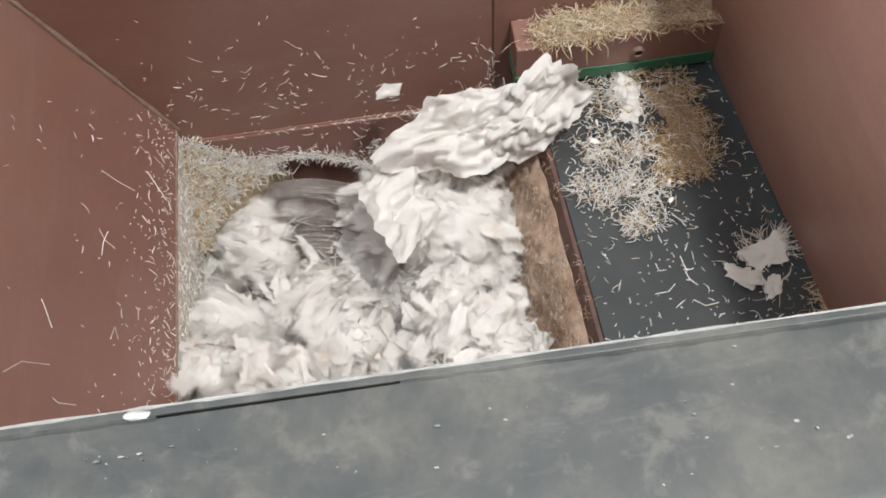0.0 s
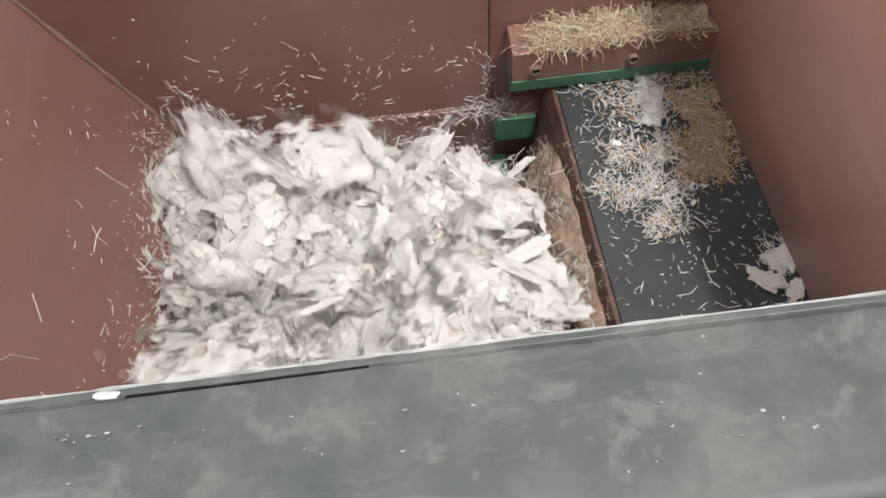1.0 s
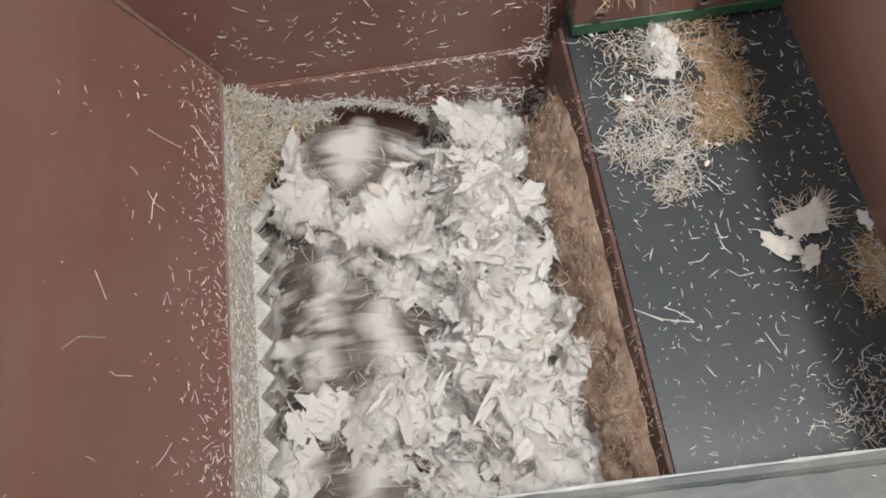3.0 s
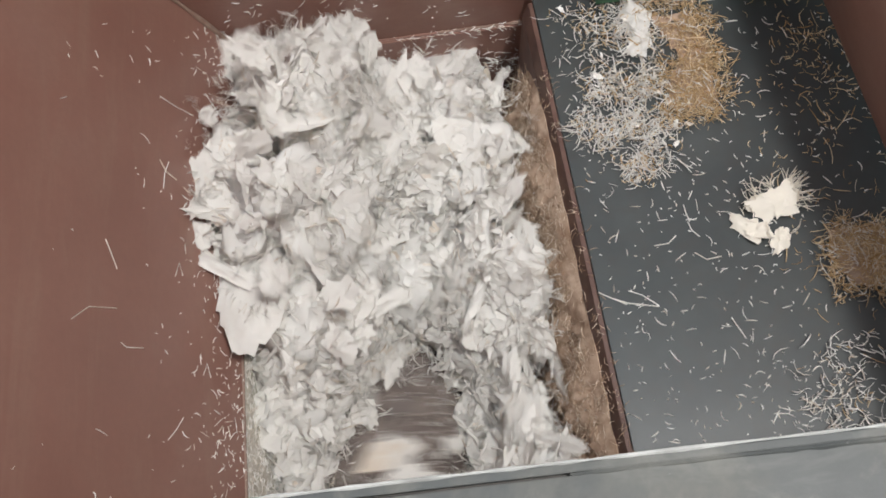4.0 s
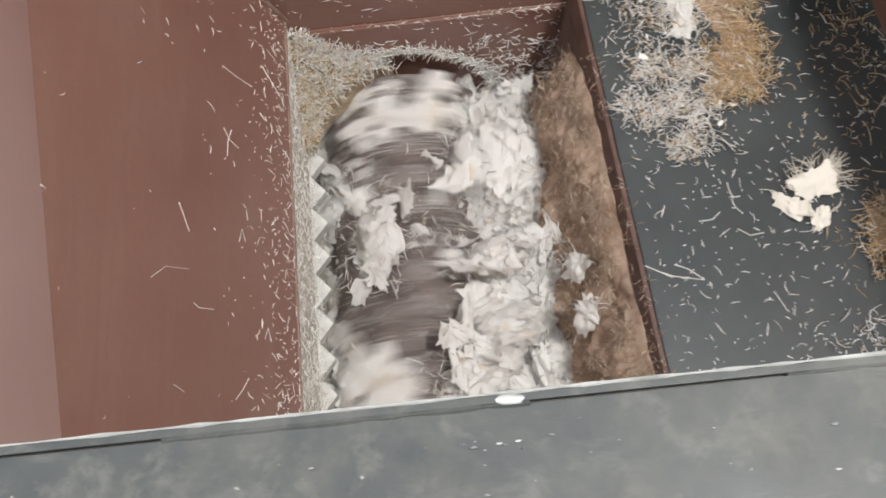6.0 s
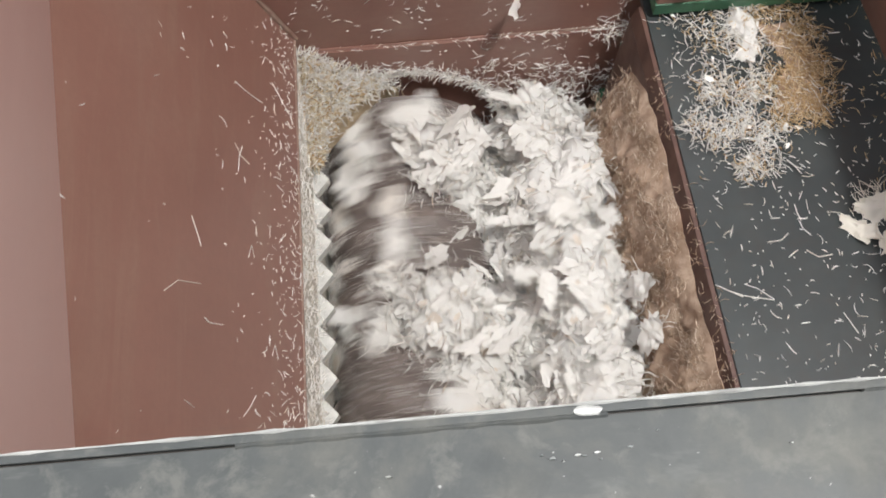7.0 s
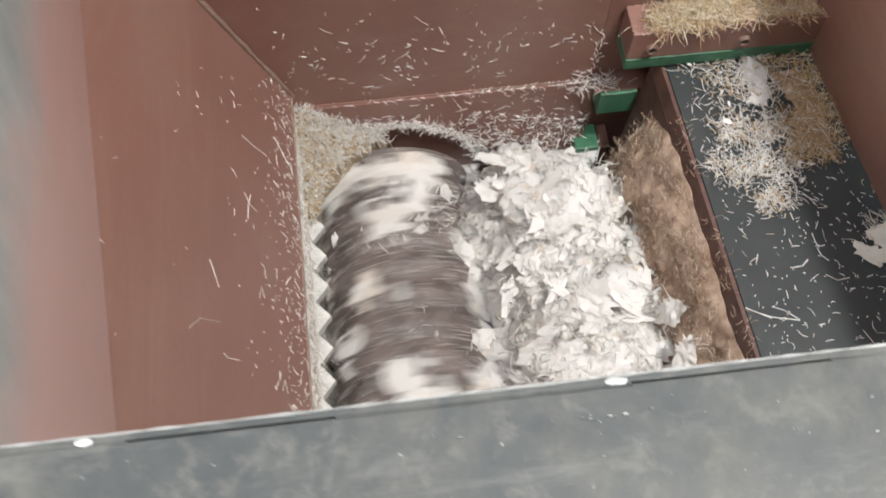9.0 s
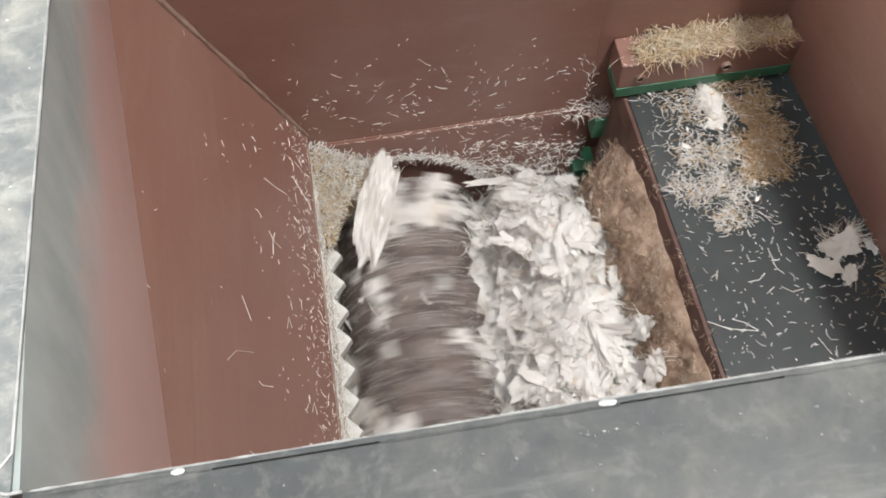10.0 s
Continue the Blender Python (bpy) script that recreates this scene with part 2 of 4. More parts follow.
class Soup:
    """Collects many small strands and flakes into one mesh."""

    def __init__(self, seed):
        self.v, self.f, self.rng = [], [], random.Random(seed)

    def strand(self, p, d, length, width, normal, bend=0.6, lift=0.0, steps=3):
        """A fibre from p along d, of a few short stretches, three-sided."""
        rng = self.rng
        p, d, n = Vector(p), Vector(d).normalized(), Vector(normal).normalized()
        side = n.cross(d).normalized()
        base = len(self.v)
        turn = rng.uniform(-bend, bend)
        for i in range(steps + 1):
            w = width * (0.55 if i in (0, steps) else 1.0)
            self.v += [tuple(p + side * w * 0.5), tuple(p - side * w * 0.5), tuple(p + n * w * 0.7)]
            d = (d + side * turn * (0.3 + rng.random()) + n * lift * rng.uniform(-1, 1)).normalized()
            side = n.cross(d).normalized()
            p = p + d * length / steps
        for i in range(steps):
            a, b = base + 3 * i, base + 3 * i + 3
            for k in range(3):
                self.f.append((a + k, a + (k + 1) % 3, b + (k + 1) % 3, b + k))
        self.f += [(base, base + 2, base + 1), (base + 3 * steps, base + 3 * steps + 1, base + 3 * steps + 2)]

    def path(self, points, width, normal):
        """A fibre through given points."""
        n = Vector(normal).normalized()
        base = len(self.v)
        for i, p in enumerate(points):
            p = Vector(p)
            d = (Vector(points[min(i + 1, len(points) - 1)]) - Vector(points[max(i - 1, 0)])).normalized()
            side = n.cross(d).normalized()
            self.v += [tuple(p + side * width * 0.5), tuple(p - side * width * 0.5), tuple(p + n * width * 0.7)]
        for i in range(len(points) - 1):
            a, b = base + 3 * i, base + 3 * i + 3
            for k in range(3):
                self.f.append((a + k, a + (k + 1) % 3, b + (k + 1) % 3, b + k))

    def torn(self, m, size_x, size_y, crumple, rings=3, around=12, jag=0.16, corners=0.35, folds=3.0, spikes=0.0):
        """A torn bit of thin film: an uneven many-cornered outline, soft folds, a slight curl."""
        rng = self.rng
        base = len(self.v)
        off = Vector((rng.uniform(0, 90), rng.uniform(0, 90), rng.uniform(0, 90)))
        lobes, turn = rng.choice((3, 4, 4, 5)), rng.uniform(0, 6.3)
        curl, fold, way = rng.gauss(0, 0.32), rng.uniform(-0.5, 0.5), rng.uniform(0, 3.14)
        edge = []
        for k in range(around):
            a = 2 * math.pi * k / around
            e = 0.40 + 1.6 * corners * (0.46 * math.cos(math.pi / lobes) / math.cos((a - turn) % (2 * math.pi / lobes) - math.pi / lobes) - 0.37)
            edge.append(e + 0.15 * noise.noise(Vector((1.6 * math.cos(a), 1.6 * math.sin(a), 0)) + off) + jag * rng.uniform(-0.5, 0.5) + (rng.uniform(0.04, 0.22) if rng.random() < spikes else 0.0))
        self.v.append(tuple(m @ Vector((0, 0, 0))))
        for r in range(1, rings + 1):
            for k in range(around):
                a = 2 * math.pi * k / around
                d = edge[k] * r / rings
                u, w = d * math.cos(a), d * math.sin(a)
                q = Vector((u * folds, w * folds, 0)) + off
                h = crumple * (1.5 * noise.noise(q) + 1.1 * (abs(noise.noise(q * 2.1)) - 0.2) + 0.35 * noise.noise(q * 4.5))
                along = u * math.cos(way) + w * math.sin(way)
                h += (curl * along * along + 0.25 * abs(along - 0.2 * fold) * fold) * 0.5 * (size_x + size_y)
                self.v.append(tuple(m @ Vector((u * size_x, w * size_y, h))))
        for k in range(around):
            self.f.append((base, base + 1 + k, base + 1 + (k + 1) % around))
        for r in range(rings - 1):
            a, b = base + 1 + r * around, base + 1 + (r + 1) * around
            for k in range(around):
                j = (k + 1) % around
                self.f.append((a + k, b + k, b + j, a + j))

    def fray(self, m, size_x, size_y, count, longest=0.022, width=0.0011):
        """Loose threads round the edge of a torn bit."""
        rng = self.rng
        for k in range(count):
            a = rng.uniform(0, 6.3)
            e = m.to_3x3() @ Vector((math.cos(a), math.sin(a), rng.gauss(0, 0.35)))
            p = m @ Vector((0.36 * size_x * math.cos(a), 0.36 * size_y * math.sin(a), 0))
            self.strand(p, e, rng.uniform(0.3, 1.0) * longest, width * rng.uniform(0.5, 1.1), e.orthogonal(), 0.7, 0.3, 2)

    def mesh(self, name, mat, smooth=True):
        me = bpy.data.meshes.new(name)
        me.from_pydata(self.v, [], self.f)
        me.update()
        me.materials.append(mat)
        if smooth:
            me.shade_smooth()
        return me


# ------------------------------------------------------------------ setting: hall round the machine
def hall():
    structure("floor", box(-6, 6, -6, 6, -1.7, -1.6), CONCRETE, "pale grey concrete workshop floor")["category"] = "floor"
    structure("hall_wall_north", box(-6, 6, 6, 6.2, -1.6, 6), HALL, "plain pale workshop wall")
    structure("hall_wall_south", box(-6, 6, -6.2, -6, -1.6, 6), HALL, "plain pale workshop wall")
    # unseen wall, its opening added to go with the west fill lamp
    bm = box(-6.2, -6, -6, 6, -1.6, 2.1)
    box(-6.2, -6, -6, 6, 4.3, 6, bm=bm)
    box(-6.2, -6, -6, -3.2, 2.1, 4.3, bm=bm)
    box(-6.2, -6, 2.2, 6, 2.1, 4.3, bm=bm)
    structure("hall_wall_west", bm, HALL, "unseen workshop wall with an assumed wide window opening")
    bm = box(6, 6.2, -6, 6, -1.6, 1.4)
    box(6, 6.2, -6, 6, 3.8, 6, bm=bm)
    box(6, 6.2, -6, -3.2, 1.4, 3.8, bm=bm)
    box(6, 6.2, 2.2, 6, 1.4, 3.8, bm=bm)
    structure("hall_wall_east", bm, HALL, "unseen workshop wall with an assumed wide window opening")
    bm = box(-6, -3.6, -6, 6, 6, 6.15)
    box(2.0, 6, -6, 6, 6, 6.15, bm=bm)
    box(-3.6, 2.0, -6, -4.0, 6, 6.15, bm=bm)
    box(-3.6, 2.0, 2.0, 6, 6, 6.15, bm=bm)
    structure("ceiling", bm, HALL, "workshop roof with a skylight opening")["category"] = "ceiling"


# ------------------------------------------------------------------ setting: hopper
SLOPE = 0.385           # the west plate leans out by this much per metre of height
RIM_X, RIM_Z, RIM_Y = -0.127, 0.916, -0.846
EAST_X, EAST_SKEW = 0.897, -0.095
CX, CZ, DRUM = 0.162, -0.315, 0.155       # rotor axis and the radius of its drum
HX, HZ, HOLE = 0.167, -0.300, 0.179       # the round opening in the end plate
BACK = -0.52


def bend_z(y):
    """Height of the fold in the west side, which runs down towards the near plate."""
    return 0.531 + 0.158 * y


def folded(profile, y0, y1):
    """A plate along y whose profile, pairs of x and z, changes with y."""
    bm = bmesh.new()
    rows = [[bm.verts.new((x, y, z)) for x, z in profile(y)] for y in np.linspace(y0, y1, 40)]
    bm.faces.new(rows[0])
    bm.faces.new(rows[-1][::-1])
    for a, b in zip(rows, rows[1:]):
        for i in range(len(a)):
            j = (i + 1) % len(a)
            bm.faces.new((a[j], a[i], b[i], b[j]))
    bmesh.ops.recalc_face_normals(bm, faces=bm.faces)
    return bm


def hopper():
    rng = random.Random(3)
    t = 0.008
    structure("wall_west", folded(lambda y: [(0, 0), (-SLOPE * bend_z(y), bend_z(y)), (-SLOPE * bend_z(y) - t, bend_z(y)), (-t, 0)], -0.845, 0.02), BROWN, "sloping red-brown painted steel hopper plate with stuck fibres")
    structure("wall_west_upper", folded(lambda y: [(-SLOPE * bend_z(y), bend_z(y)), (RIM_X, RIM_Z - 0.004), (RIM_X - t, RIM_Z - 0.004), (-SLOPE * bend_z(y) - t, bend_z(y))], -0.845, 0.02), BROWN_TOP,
              "upright brown hopper plate with a pink sheen put into its colour and grey overspray towards its top", True)
    structure("wall_west_lower", box(-0.03, -0.0005, -0.86, -0.004, BACK, -0.002), PALE_DUST, "upright steel strip crusted with cream fibre dust")
    structure("wall_north", box(-0.21, 0.5455, 0.0, 0.012, -0.040, 0.93), BROWN, "red-brown painted steel hopper back plate")
    arc = [(HX + HOLE * math.cos(a), HZ + HOLE * math.sin(a)) for a in np.linspace(0, math.pi, 33)]
    structure("wall_north_lower", prism([(-0.02, BACK), (-0.02, -0.041), (0.553, -0.041), (0.553, BACK), (HX + HOLE, BACK)] + arc + [(HX - HOLE, BACK)], 1, -0.008, -0.0015), BROWN,
              "brown end plate with a round opening for the rotor")
    structure("end_plate_inner", box(-0.05, 0.552, -0.0012, -0.0002, BACK, -0.042), BROWN, "brown inner plate behind the rotor opening")
    structure("wall_north_east", box(0.550, 0.95, 0.010, 0.022, -0.10, 0.93), BROWN, "red-brown back plate beside a dark gap")
    structure("gap_backing", box(0.50, 0.60, 0.030, 0.036, -0.10, 0.93), RAM_LIP, "dark gap between two hopper plates")
    structure("wall_east", prism([(EAST_X, 0.062), (EAST_X, 0.93), (EAST_X + 0.01, 0.93), (EAST_X + 0.01, 0.062)], 1, -0.86, 0.03, 0, EAST_SKEW), BROWN,
              "upright red-brown hopper plate over the pusher ram")
    structure("wall_south", prism([(RIM_Y - 0.001, RIM_Z - 0.008), (-0.842, BACK), (-0.85, BACK), (RIM_Y - 0.012, RIM_Z - 0.008)], 0, -0.20, 1.05), BROWN, "red-brown near hopper plate")
    structure("machine_base", box(-0.03, 1.52, -0.85, 0.10, -1.6, BACK - 0.022, 0.004), BROWN, "brown machine base standing on the workshop floor")
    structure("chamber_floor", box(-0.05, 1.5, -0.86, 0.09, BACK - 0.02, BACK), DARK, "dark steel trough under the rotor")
    # weld beads where the plates meet
    pts = [(-SLOPE * z + 0.003, -0.004, z) for z in np.linspace(0.0, bend_z(0), 26)]
    structure("weld_bead_west", tube(pts, 0.0042, 7, 0.45, rng), BROWN_WORN, "lumpy rubbed weld bead in the hopper corner", True)
    for name, lo, hi, mat, label in (("weld_bead_north", 0.0, 0.329, BROWN, "thin painted ledge on the back plate"), ("rubbed_ledge_north", 0.330, 0.55, BROWN_WORN, "thin rubbed ledge on the back plate")):
        pts = [(x, -0.003, -0.0385) for x in np.linspace(lo, hi, 26)]
        structure(name, tube(pts, 0.0022, 6, 0.4, rng), mat, label, True)
    pts = [(0.0, y, 0.001) for y in np.linspace(0, -0.84, 40)]
    structure("plate_edge_west", tube(pts, 0.0022, 6, 0.2, rng), BROWN_WORN, "rubbed lower edge of the sloping plate", True)


def rim():
    r = empty("hopper_rim", "grey dusty sheet-metal flange round the hopper mouth", "rim")
    y0 = RIM_Y
    # flange sheets: near side, then the west side
    bm = bmesh.new()
    rng = random.Random(8)
    nx, ny = 90, 14
    rows = []
    for j in range(ny + 1):
        row = []
        for i in range(nx + 1):
            x = RIM_X - 0.16 + i * 1.42 / nx
            f = j / ny
            outer = -0.935 - 0.014 * math.sin(3.0 * x + 0.4) - 0.05 * max(0.0, 0.35 - x) ** 1.0
            y = y0 - 0.0052 + f * (outer - y0 + 0.0052)
            z = RIM_Z - 0.001 + 0.0012 * noise.noise(Vector((x * 9, y * 9, 0))) - 0.02 * max(0.0, f - 0.86) ** 2 * 40
            row.append(bm.verts.new((x, y, z)))
        rows.append(row)
    for a, b in zip(rows, rows[1:]):
        for i in range(nx):
            bm.faces.new((a[i], a[i + 1], b[i + 1], b[i]))
    ret = bmesh.ops.extrude_face_region(bm, geom=list(bm.faces))
    bmesh.ops.translate(bm, verts=[v for v in ret["geom"] if isinstance(v, bmesh.types.BMVert)], vec=(0, 0, -0.003))
    bmesh.ops.recalc_face_normals(bm, faces=bm.faces)
    part("near_flange", bm, GREY, r, "grey flange smeared with dried dust", True)
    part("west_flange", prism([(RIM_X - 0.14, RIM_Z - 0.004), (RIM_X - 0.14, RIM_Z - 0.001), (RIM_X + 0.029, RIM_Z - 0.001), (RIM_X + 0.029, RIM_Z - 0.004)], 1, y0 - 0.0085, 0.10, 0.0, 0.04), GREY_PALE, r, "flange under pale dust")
    # folded lip along the mouth, with the bright rubbed edge on it
    part("near_lip", box(RIM_X + 0.004, 1.12, y0 - 0.0040, y0, RIM_Z - 0.004, RIM_Z - 0.0002, 0.0008), GREY, r, "folded grey lip along the mouth")
    part("lip_edge", tube([(x, y0 + 0.0002, RIM_Z - 0.0006) for x in np.linspace(RIM_X + 0.008, 1.12, 120)], 0.0008, 6, 0.55, rng), EDGE, r, "bright rubbed edge", True)
    pts = [(RIM_X + 0.008 - 0.012 + 0.012 * math.cos(a), y0 + 0.012 - 0.012 * math.sin(a), RIM_Z + 0.0012) for a in np.linspace(math.pi / 2, math.pi, 7)]
    pts = [(RIM_X + 0.008 - 0.004, y0 + 0.0002, RIM_Z + 0.0012)] + pts + [(RIM_X - 0.004 + 0.04 * (y + 0.83), y, RIM_Z + 0.001) for y in np.linspace(-0.82, 0.0, 60)]
    part("west_edge", tube(pts, 0.0011, 6, 0.5, rng), EDGE, r, "bright rubbed edge", True)
    # weld fills the joint behind the lip except for two open slots
    for a, b in ((RIM_X, -0.004), (0.104, 0.262), (0.372, 1.12)):
        n = max(6, int((b - a) / 0.006))
        part("weld_fill", tube([(x, y0 - 0.0046, RIM_Z - 0.0021) for x in np.linspace(a, b, n)], 0.0018, 6, 0.25, rng), GREY, r, "painted weld in the joint", True)
    # dark strip set below the slots to give them their shade
    part("joint_shadow_strip", box(RIM_X, 1.12, y0 - 0.0070, y0 - 0.003, RIM_Z - 0.0065, RIM_Z - 0.0055), DARK, r, "dark strip standing for the shade in the open joint")
    for x, w in ((0.247, 0.013), (0.66, 0.007), (-0.03, 0.009), (0.71, 0.005)):
        bm = bmesh.new()
        bmesh.ops.create_icosphere(bm, subdivisions=2, radius=1.0)
        for v in bm.verts:
            v.co *= 1 + 0.25 * noise.noise(v.co * 2 + Vector((x * 40, 0, 0)))
        bmesh.ops.transform(bm, matrix=Matrix.LocRotScale((x + w / 2, y0 - 0.0028, RIM_Z + 0.0002), None, (w / 2, 0.0024, 0.0010)), verts=bm.verts)
        part("bare_spot", bm, BARE, r, "bare shiny metal chip in the paint", True)
    for k in range(26):
        x, y = (rng.uniform(0.15, 0.30), rng.gauss(-0.8675, 0.0012)) if k < 8 else (rng.uniform(-0.1, 0.6), rng.uniform(-0.93, -0.855))
        bm = bmesh.new()
        w = rng.uniform(0.0004, 0.0018)
        ring = [bm.verts.new((x + w * rng.uniform(0.5, 1.2) * math.cos(a), y + 0.4 * w * rng.uniform(0.4, 1.2) * math.sin(a), RIM_Z + 0.0006)) for a in np.linspace(0, 5.6, 9)]
        top = bm.faces.new(ring)
        ext = bmesh.ops.extrude_face_region(bm, geom=[top])
        bmesh.ops.translate(bm, verts=[v for v in ext["geom"] if isinstance(v, bmesh.types.BMVert)], vec=(0, 0, -0.0022))
        part("paint_chip", bm, EDGE if k % 4 == 0 else GREY_PALE, r, "pale chip in the paint")
    for k in range(8):
        x, y = rng.uniform(-0.1, 0.6), rng.uniform(-0.93, -0.86)
        bm = bmesh.new()
        bmesh.ops.create_icosphere(bm, subdivisions=1, radius=rng.uniform(0.0003, 0.0007))
        bmesh.ops.translate(bm, verts=bm.verts, vec=(x, y, RIM_Z + 0.0003))
        part("spatter", bm, BARE if k % 3 == 0 else DUST, r, "", True)


def guide_block():
    g = empty("guide_block", "brown steel guide block bolted over the ram, fibre on top", "block")
    part("body", prism([(-0.055, 0.088), (-0.055, 0.150), (0.008, 0.150), (0.008, 0.062), (-0.050, 0.062)], 0, 0.576, 0.915, 0.003), BROWN, g)
    part("wear_strip", box(0.574, 0.914, -0.0565, 0.004, 0.060, 0.0845, 0.0015), GREEN, g, "green enamel strip under the block")
    for x in (0.614, 0.772):
        bm = bmesh.new()
        ret = bmesh.ops.create_cone(bm, cap_ends=False, segments=24, radius1=0.0105, radius2=0.0085, depth=0.008, matrix=Matrix.Translation((x, -0.0585, 0.112)) @ Matrix.Rotation(radians(90), 4, "X"))
        bmesh.ops.solidify(bm, geom=list(bm.faces), thickness=0.002)
        part("counterbore", bm, BROWN_WORN, g, "rubbed bolt hole rim", True)
        bm = bmesh.new()
        bmesh.ops.create_cone(bm, cap_ends=True, segments=20, radius1=0.0085, radius2=0.0085, depth=0.004, matrix=Matrix.Translation((x, -0.0562, 0.112)) @ Matrix.Rotation(radians(90), 4, "X"))
        part("bolt", bm, DARK, g, "dark sunken bolt head")
    return g


def brackets():
    b = empty("rail_bracket", "green enamelled bracket under the back plate ledge", "bracket")
    part("plate", box(0.556, 0.625, -0.036, 0.02, -0.106, -0.044, 0.002), GREEN, b)
    part("shelf", box(0.545, 0.70, -0.030, 0.02, -0.0438, -0.040, 0.001), BROWN, b, "brown ledge")
    c = empty("lower_bracket", "green enamelled bracket low beside the rotor", "bracket")
    part("plate", box(0.534, 0.582, -0.036, 0.020, -0.400, -0.228, 0.003), GREEN, c)
    part("flange", box(0.584, 0.605, -0.034, 0.020, -0.400, -0.234, 0.002), RAM_LIP, c, "brown side plate")
    structure("ram_channel", box(0.554, 1.0, 0.023, 0.05, BACK, -0.101), BROWN, "shaded brown channel beside the ram")


# ------------------------------------------------------------------ counter knife and rotor
PITCH = 0.0595


def counter_knife():
    k = empty("counter_knife", "saw-toothed steel counter knife dusted with white fibre", "knife")
    z0, z1 = -0.192, -0.170
    part("bar", box(-0.0004, 0.003, -0.845, -0.004, z0, z1), STEEL, k)
    bm = prism([(0.003, -PITCH / 2 + 0.0006), (0.028, 0.0), (0.003, PITCH / 2 - 0.0006)], 2, z0, z1, 0.0012)
    me = finish("tooth", bm, STEEL)
    for i in range(15):
        ob = part("tooth", me, STEEL, k)
        ob.location = (0, -0.030 - PITCH / 2 - i * PITCH, 0)
    return k


def rotor():
    r = empty("rotor", "dusty brown grooved shredder rotor with square knives, turning", "rotor", m=pose(CX, 0, CZ))
    y0, y1 = -0.032, -0.80
    half = PITCH / 2
    prof = [(y0, 0.085), (y0, DRUM - 0.003)]
    y = -0.030 - PITCH / 2
    while y - half > y1:
        prof += [(y + half * 0.98, DRUM), (y, DRUM - 0.011)]
        y -= PITCH
    prof += [(y1, DRUM), (y1, 0.05)]
    bm = bmesh.new()
    seg = 56
    rings = [[bm.verts.new((rad * math.cos(2 * math.pi * i / seg), yy, rad * math.sin(2 * math.pi * i / seg))) for i in range(seg)] for yy, rad in prof]
    for a, b in zip(rings, rings[1:]):
        for i in range(seg):
            bm.faces.new((a[i], a[(i + 1) % seg], b[(i + 1) % seg], b[i]))
    bm.faces.new(rings[0])
    bm.faces.new(rings[-1][::-1])
    bmesh.ops.recalc_face_normals(bm, faces=bm.faces)
    part("drum", bm, ROTOR, r)
    bm = bmesh.new()
    bmesh.ops.create_cone(bm, cap_ends=True, segments=32, radius1=0.05, radius2=0.05, depth=0.12, matrix=Matrix.Translation((0, 0.02, 0)) @ Matrix.Rotation(radians(90), 4, "X"))
    part("shaft", bm, DARK, r, "dark rotor shaft")
    knife = finish("knife", prism([(-0.018, 0), (0, 0.018), (0.018, 0), (0, -0.018)], 0, -0.008, 0.008, 0.0015), STEEL)
    seat = finish("knife_seat", prism([(-0.024, -0.010), (0.0, 0.010), (0.024, -0.010)], 0, 0.008, 0.038, 0.003), ROTOR)
    for i in range(13):
        for j in range(2):
            a = radians(i * 67 + j * 180)
            m = Matrix.Rotation(a, 4, "Y") @ Matrix.Translation((0, -0.030 - PITCH * (i + 1), DRUM - 0.002))
            for name, me in (("knife", knife), ("knife_seat", seat)):
                ob = part(name, me, STEEL, r)
                ob.matrix_basis = m
    return r


# ------------------------------------------------------------------ pusher ram
RAM_TOP = 0.050
RAM_SKEW = -0.048
FRONT = 0.646           # the ram's front edge, drawn back, at the back plate


def ram():
    r = empty("pusher_ram", "dark grey steel pusher ram sliding under the brown plate", "ram")
    part("top_plate", prism([(FRONT + 0.004, RAM_TOP - 0.012), (FRONT + 0.004, RAM_TOP), (1.55, RAM_TOP), (1.55, RAM_TOP - 0.012)], 1, -0.835, -0.010, 0.001, RAM_SKEW), RAM, r)
    part("front_lip", prism([(FRONT - 0.012, RAM_TOP - 0.030), (FRONT - 0.004, RAM_TOP - 0.001), (FRONT + 0.003, RAM_TOP - 0.001), (FRONT + 0.003, RAM_TOP - 0.030)], 1, -0.835, -0.030, 0.001, RAM_SKEW), RAM_LIP, r, "rusty brown front lip")
    part("front_face", prism([(FRONT - 0.040, BACK + 0.02), (FRONT - 0.012, RAM_TOP - 0.031), (FRONT + 0.02, RAM_TOP - 0.031), (FRONT + 0.02, BACK + 0.02)], 1, -0.835, -0.030, 0.0, RAM_SKEW), RAM_LIP, r, "brown sloping front face")
    part("side_plate", prism([(FRONT + 0.022, BACK + 0.02), (FRONT + 0.022, RAM_TOP - 0.014), (1.5, RAM_TOP - 0.014), (1.5, BACK + 0.02)], 1, -0.06, -0.04, 0.0, RAM_SKEW), RAM_LIP, r, "brown side plate")
    return r


def ram_shift(t):
    """How far the ram stands from its drawn-back place: it pushes in, waits a moment, and draws back."""
    keys = [(-0.5, -0.09), (0.0, -0.046), (0.45, 0.0), (1.9, 0.0), (2.0, -0.008), (2.5, -0.046), (4.0, -0.169), (4.5, -0.190), (5.0, -0.214), (5.25, -0.220), (5.5, -0.213), (5.7, -0.200), (7.0, -0.086), (7.5, -0.038), (7.95, 0.0), (9.3, 0.0), (9.5, -0.014), (10.0, -0.051), (10.5, -0.09)]
    return float(np.interp(t, [k[0] for k in keys], [k[1] for k in keys]))


